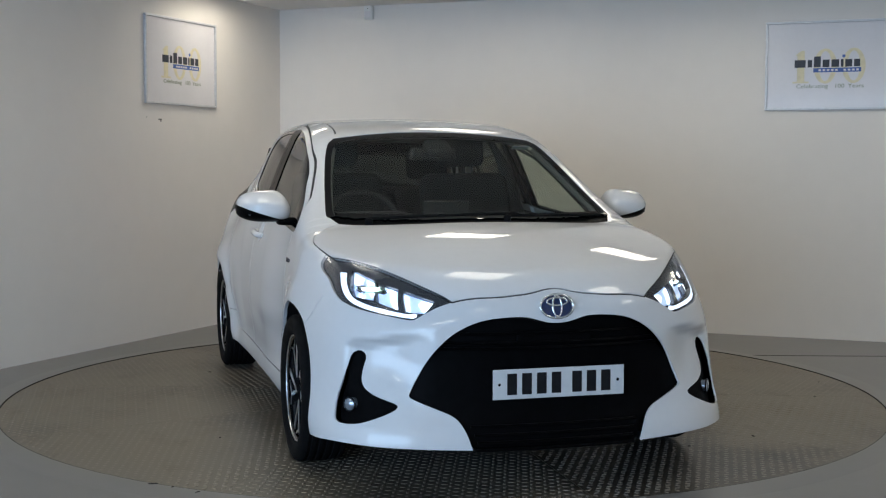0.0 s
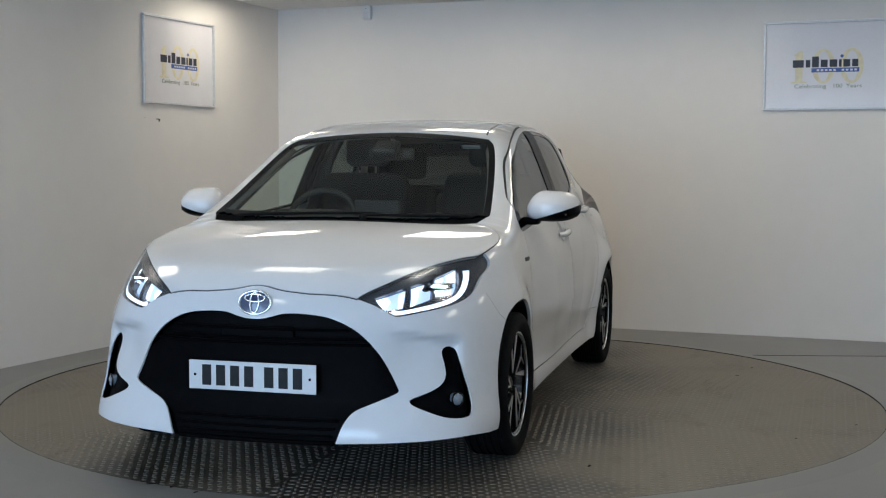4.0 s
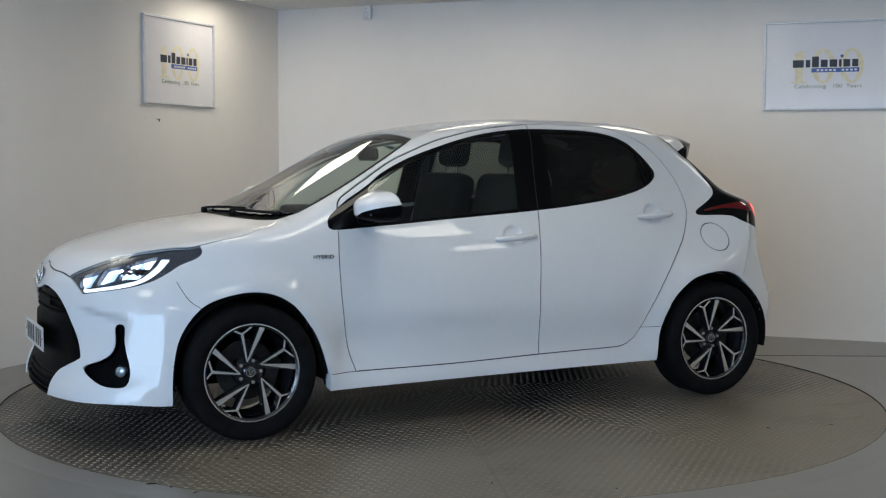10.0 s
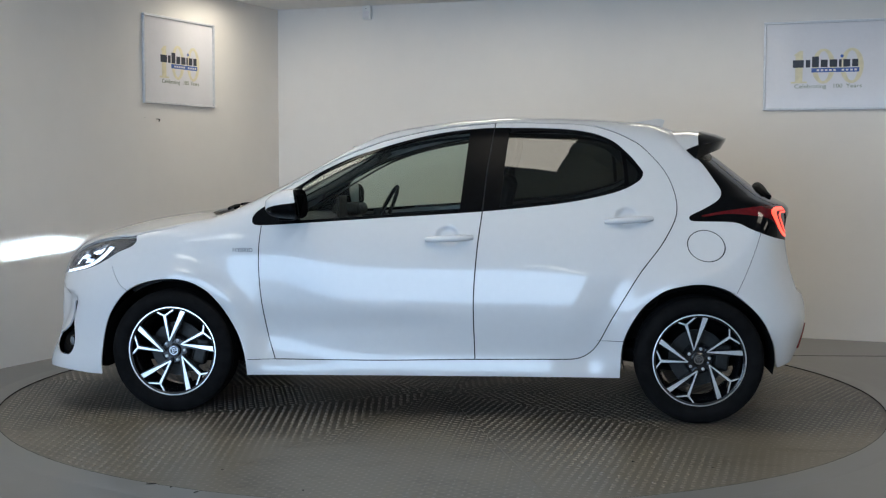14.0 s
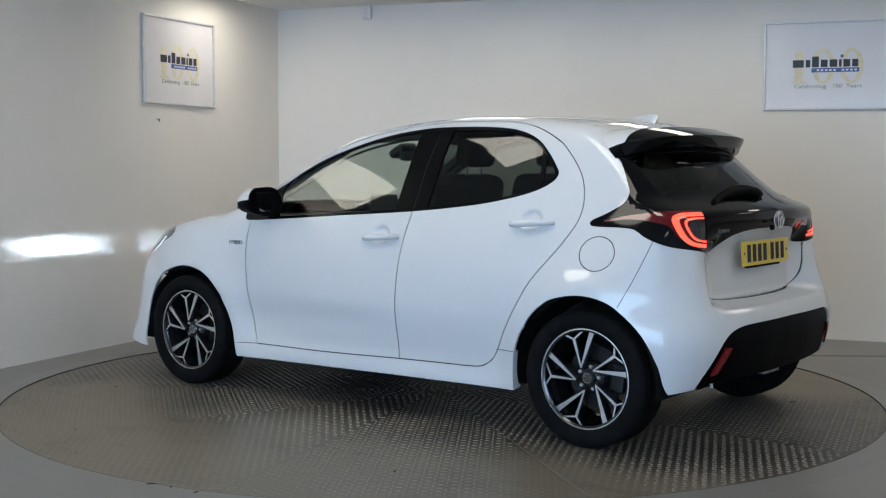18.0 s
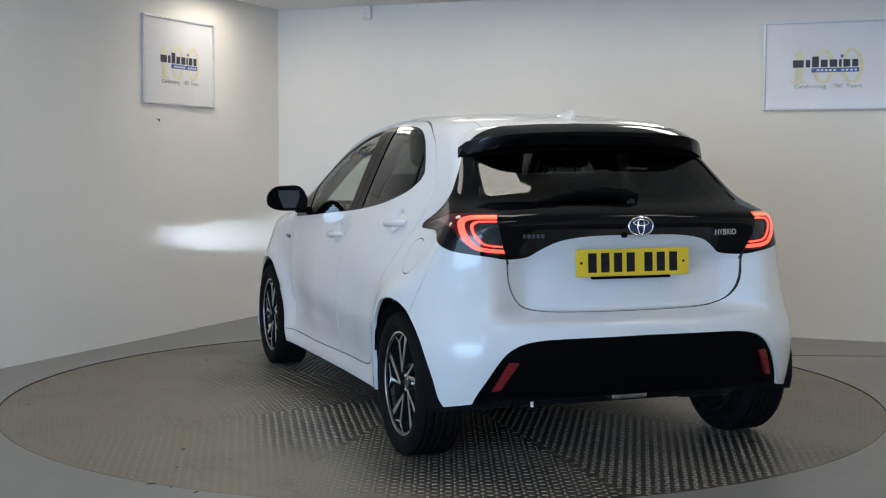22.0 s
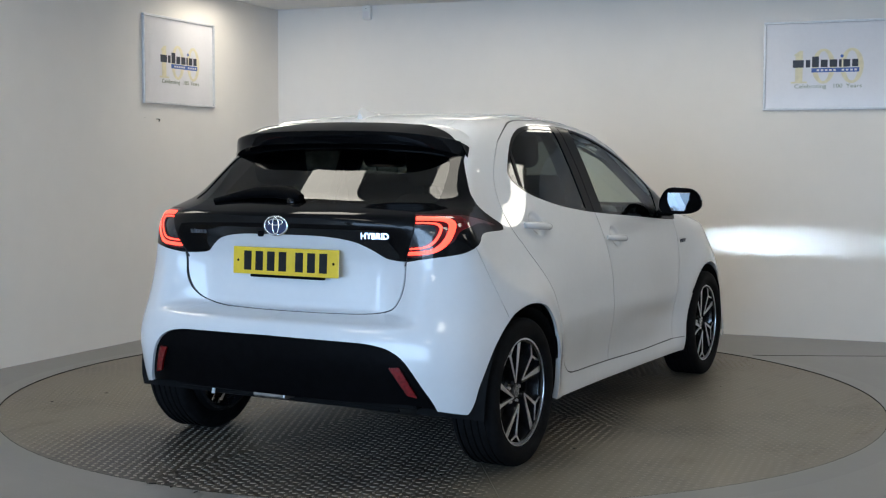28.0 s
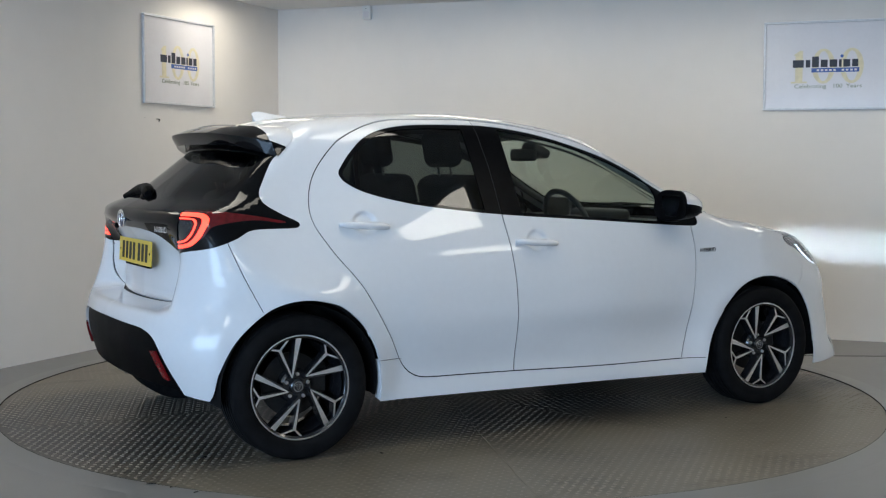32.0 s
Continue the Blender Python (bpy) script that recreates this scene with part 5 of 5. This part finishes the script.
# spoiler, fin, wipers
root = [lid(np.array([x]), np.array([y]))[0] for x, y in ((-1.236, 0), (-1.233, .12), (-1.220, .28), (-1.195, .40), (-1.175, .46))]
root += [cast(np.array([(x, 0, z)]), np.array([(0, 1.0, 0)]))[0] for x, z in ((-1.180, 1.345), (-1.205, 1.315), (-1.272, 1.252))]
line = smooth_line(root)
reach = np.concatenate([[0], np.cumsum(np.linalg.norm(np.diff(line, axis=0), axis=1))])
reach /= reach[-1]
bm = bmesh.new()
rows = []
for t in np.linspace(-1, 1, 45):
    k, sgn = abs(t), 1 if t >= 0 else -1
    f = np.array([np.interp(k, reach, line[:, c]) for c in range(3)]) + np.array([0, .003, .003])
    tip = np.array([-1.473 + .06 * k ** 2 + .122 * k ** 6, .572 * k, 1.365 - .02 * k ** 2 - .025 * k ** 6])
    g = np.array([-1.445 + .06 * k ** 2 + .105 * k ** 6, .570 * k + .017 * k ** 6, 1.312 - .012 * k ** 2 - .042 * k ** 6])
    b = g + np.array([.070 - .045 * k ** 4, -.012, -.020])
    swell = 1 - k ** 4
    rows.append([bm.verts.new((c[0], c[1] * sgn, c[2])) for c in (f, f * .75 + tip * .25 + np.array([0, 0, .017 * swell]), f * .5 + tip * .5 + np.array([0, 0, .023 * swell]), f * .22 + tip * .78 + np.array([0, 0, .015 * swell]), tip, tip * .75 + g * .25 + np.array([-.003, 0, 0]), g, b)])
root_faces = []
for k, (p, q) in enumerate(zip(rows, rows[1:])):
    for i in range(7):
        f = bm.faces.new((p[i], p[i + 1], q[i + 1], q[i]))
        if i < 2 and 2 <= k <= 41:
            root_faces.append(f)
bm.faces.new(rows[0]), bm.faces.new(rows[-1][::-1])
bmesh.ops.recalc_face_normals(bm, faces=bm.faces)
white_bm = bm.copy()
bm.faces.index_update()
keep = {f.index for f in root_faces}
white_bm.faces.ensure_lookup_table()
bmesh.ops.delete(white_bm, geom=[f for i, f in enumerate(white_bm.faces) if i not in keep], context="FACES")
for v in white_bm.verts:
    v.co.z += .0015
bmesh.ops.delete(bm, geom=root_faces, context="FACES_ONLY")
part("roof_spoiler", bm, M["black"], tailgate, "gloss black roof spoiler", True, 40)
part("spoiler_root", white_bm, M["paint"], tailgate, "white painted front of the roof spoiler", True, 40)
bm = bmesh.new()
rows = []
for t in np.linspace(0, 1, 9):
    x = -.985 - .17 * t
    h = .050 * t ** 1.3 if t < .82 else .050 * .82 ** 1.3 * (1 - (t - .82) / .18 * .1)
    w = .026 * (1 - .25 * t)
    zb = float(lid(np.array([x]), np.array([0.0]))[0][2]) - .004
    rows.append([bm.verts.new(c) for c in ((x, -w, zb), (x - .006, -w * .3, zb + h * .8), (x - .012, 0, zb + h + .008), (x - .006, w * .3, zb + h * .8), (x, w, zb))])
for p, q in zip(rows, rows[1:]):
    for i in range(4):
        bm.faces.new((p[i], p[i + 1], q[i + 1], q[i]))
bm.faces.new(rows[-1]), bm.faces.new(rows[0][::-1])
bmesh.ops.recalc_face_normals(bm, faces=bm.faces)
part("aerial_fin", bm, M["paint"], car, "white shark-fin aerial", True, 45)
for y0, x0, y1 in ((-.50, 1.10, .18), (.12, 1.14, .60)):
    pts = []
    for t in np.linspace(0, 1, 12):
        y = y0 + (y1 - y0) * t
        x = 1.155 - .35 * (y * .62) ** 2 - .03 * t - .02
        pts.append(tuple(lid(np.array([x]), np.array([abs(y)]))[0] * np.array([1, 1, 1]) * np.array([1, 1 if y >= 0 else -1, 1]) + np.array([0, 0, .014])))
    w = part("wiper", tube(pts, .009, 6, .8), M["matt"], car, "black windscreen wiper", True, 50)
    part("wiper_pivot", turned(lathe([(-.02, 0), (-.02, .018), (.004, .017), (.009, .010), (.010, 0)], 14, "z"), Matrix.Translation(Vector(pts[0]) + Vector((.01, 0, -.006)))), M["matt"], w)
WIPE = curve((-.045, 1.088), (0, 1.098), (.1, 1.108), (.2, 1.104), (.3, 1.090), (.41, 1.068))
THICK = curve((-.045, .016), (-.02, .027), (.05, .029), (.15, .027), (.28, .020), (.41, .011))
sweep = np.linspace(-.045, .41, 18)
rw = part("rear_wiper", tube([snap(y, float(WIPE(y)), -1) + Vector((-.016, 0, 0)) for y in sweep], [float(THICK(y)) for y in sweep], 12, 1.0), M["trim"], tailgate, "broad black rear wiper arm", True, 50)
part("wiper_boss", turned(lathe([(-.01, 0), (-.01, .020), (.010, .019), (.016, .012), (.018, 0)], 18), Matrix.Translation(snap(-.005, 1.07, -1) + Vector((.01, 0, 0))) @ Matrix.Rotation(radians(90), 4, "Z")), M["black"], rw, "", True, 40)

# ---- cabin ----
part("dashboard", join(box(.36, 1.30, .16, (.74, 0, .865), .06, 4), box(.26, 1.34, .28, (.66, 0, .70), .05, 3)), M["dash"], car, "black dashboard", True, 40)
part("instrument_hood", box(.16, .34, .07, (.60, -.36, .965), .03, 3), M["dash"], car, "", True, 40)
part("touch_screen", box(.02, .23, .13, (.585, .0, .985), .006), M["dash"], car, "upright glossy touch screen")
wheel_bm = turned(ring(.182, .175, .016, 40, 10), Matrix.Rotation(radians(-24), 4, "Y"))
sw = part("steering_wheel", turned(wheel_bm, Matrix.Translation((.40, -.365, .93))), M["dash"], car, "black steering wheel", True)
part("steering_boss", box(.06, .13, .11, (.43, -.365, .915), .025, 3), M["dash"], sw, "", True)
for dy in (-.10, .10):
    part("steering_spoke", box(.02, .12, .03, (.405, -.365 + dy, .925), .008), M["dash"], sw)
part("rear_view_mirror", box(.03, .24, .065, (.36, 0, 1.275), .02, 3), M["dash"], car, "interior mirror", True)
part("camera_cover", box(.12, .13, .05, (.44, 0, 1.30), .02, 3, Matrix.Rotation(radians(28), 4, "Y")), M["dash"], car)


def seat(x, y, wide=.5):
    s = finish(box(.50, wide, .16, (.0, 0, 0), .06, 4), "seat", M["fabric"], car, "black fabric seat", True)
    s.matrix_basis = pose(x, y, .52 if x > -.4 else .44)
    part("backrest", box(.15, wide, .60, (-.31, 0, .36), .06, 4, Matrix.Rotation(radians(-14), 4, "Y")), M["fabric"], s, "", True)
    part("headrest", box(.10, .26, .18, (-.42, 0, .78), .045, 4, Matrix.Rotation(radians(-10), 4, "Y")), M["fabric"], s, "", True)
    for dy in (-.06, .06):
        part("headrest_post", tube([(-.39, dy, .60), (-.41, dy, .72)], .006, 8), M["chrome"], s, "chrome headrest post")
    return s


seat(.08, .36), seat(.08, -.36)
rear = seat(-.78, .40, .44)
seat(-.78, -.40, .44)
part("rear_seat_middle", box(.15, .36, .50, (-1.09, 0, .80), .05, 3, Matrix.Rotation(radians(-14), 4, "Y")), M["fabric"], car, "", True)
part("parcel_shelf", box(.42, 1.10, .03, (-1.36, 0, .985), .01), M["dash"], car)
part("cabin_floor", box(2.3, 1.40, .03, (-.25, 0, .32)), M["matt"], car)
for s in (1, -1):
    part("pillar_trim", tube([(-.25, s * .67, .95), (-.27, s * .60, 1.20), (-.28, s * .50, 1.38)], .040, 8, .6), M["dash"], car, "", True)
    pts = [tuple(lid(np.array([x]), np.array([y]))[0] * np.array([1, s, 1]) - np.array([0.008, s * .012, .026])) for x, y in ((1.0, .66), (.8, .63), (.6, .59), (.4, .535))]
    part("pillar_trim", tube(pts, .022, 8, .9), M["lining"], car, "", True)
part("permit_label", turned(box(.0006, .09, .035), Matrix.Translation(Vector(tuple(lid(np.array([.432]), np.array([.435]))[0])) - Vector((.004, 0, .006))) @ Matrix.Rotation(radians(62), 4, "Y")), M["sticker"], windscreen, "small pale sticker")


# ---- small marks of wear ----
def fleck(x, y, size, turn):
    rng = random.Random(int(x * 1000) + int(y * 777))
    o = [(size * (1 if k % 2 else .55) * rng.uniform(.6, 1.1) * math.cos(k * math.pi / 4), size * .35 * rng.uniform(.5, 1.1) * math.sin(k * math.pi / 4)) for k in range(8)]
    return turned(prism(o, .002), Matrix.Translation((x, y, 0)) @ Matrix.Rotation(radians(turn), 4, "Z"))


for x, y, size, turn in ((-1.126, -1.936, .030, 12), (-.93, -2.055, .014, 40), (-.62, -2.20, .045, 4), (-1.04, -1.985, .010, 70)):
    d = finish(fleck(x, y, size, turn), "dirt_fleck", M["rimline"])
    d.location.z = .0042 if math.hypot(x - DECK[0], y - DECK[1]) > R_DECK else 0
    tagged(d, "small dark fleck of dirt by the turntable edge", "dirt", group="dirt flecks")
rng = random.Random(8)
for k in range(14):
    a, r = rng.uniform(0, 6.28), rng.uniform(.9, 2.2)
    part("dirt_fleck", turned(fleck(r * math.cos(a), r * math.sin(a), rng.uniform(.008, .026), rng.uniform(0, 180)), Matrix.Translation((0, 0, .0005))), M["rimline"], turntable, "small dark fleck of dirt")
tagged(finish(box(2.75, .010, .002, (3.32, 1.362, -.0035), rot=Matrix.Rotation(radians(-1.0), 4, "Z")), "floor_joint", M["rimline"]), "thin dark joint in the painted floor", "joint", kind="structure")
speck = finish(turned(lathe([(-.002, 0), (-.002, .0028), (0, .0032)], 10), WL @ pose(LONG - 1.80, 0, 1.55)), "wall_hole", M["trim"])
tagged(speck, "tiny dark drilled hole in the white wall", "hole", kind="structure")
hook = new("wall_hook")
hook.matrix_world = WL @ pose(LONG - 1.664, 0, 1.54)
tagged(hook, "tiny dark hook remaining in the white wall", "hook")
part("pin", box(.006, .02, .006, (0, -.01, 0), .001), M["trim"], hook)
part("tip", box(.006, .005, .022, (.004, -.02, -.008), .001, 2, Matrix.Rotation(radians(25), 4, "Y")), M["trim"], hook)


# ---- what moves ----
def motions():
    times = sorted({0, .1, .25, *[k * .5 for k in range(1, 64)], 31.75, 31.9, 32})
    walk(turntable, [(t, pose(*DECK, 0, 0, 0, heading(t))) for t in times])
    walk(car, [(t, pose(0, 0, .003, 0, 0, heading(t)) @ pose(.0085, -.1855, 0)) for t in times])


motions()
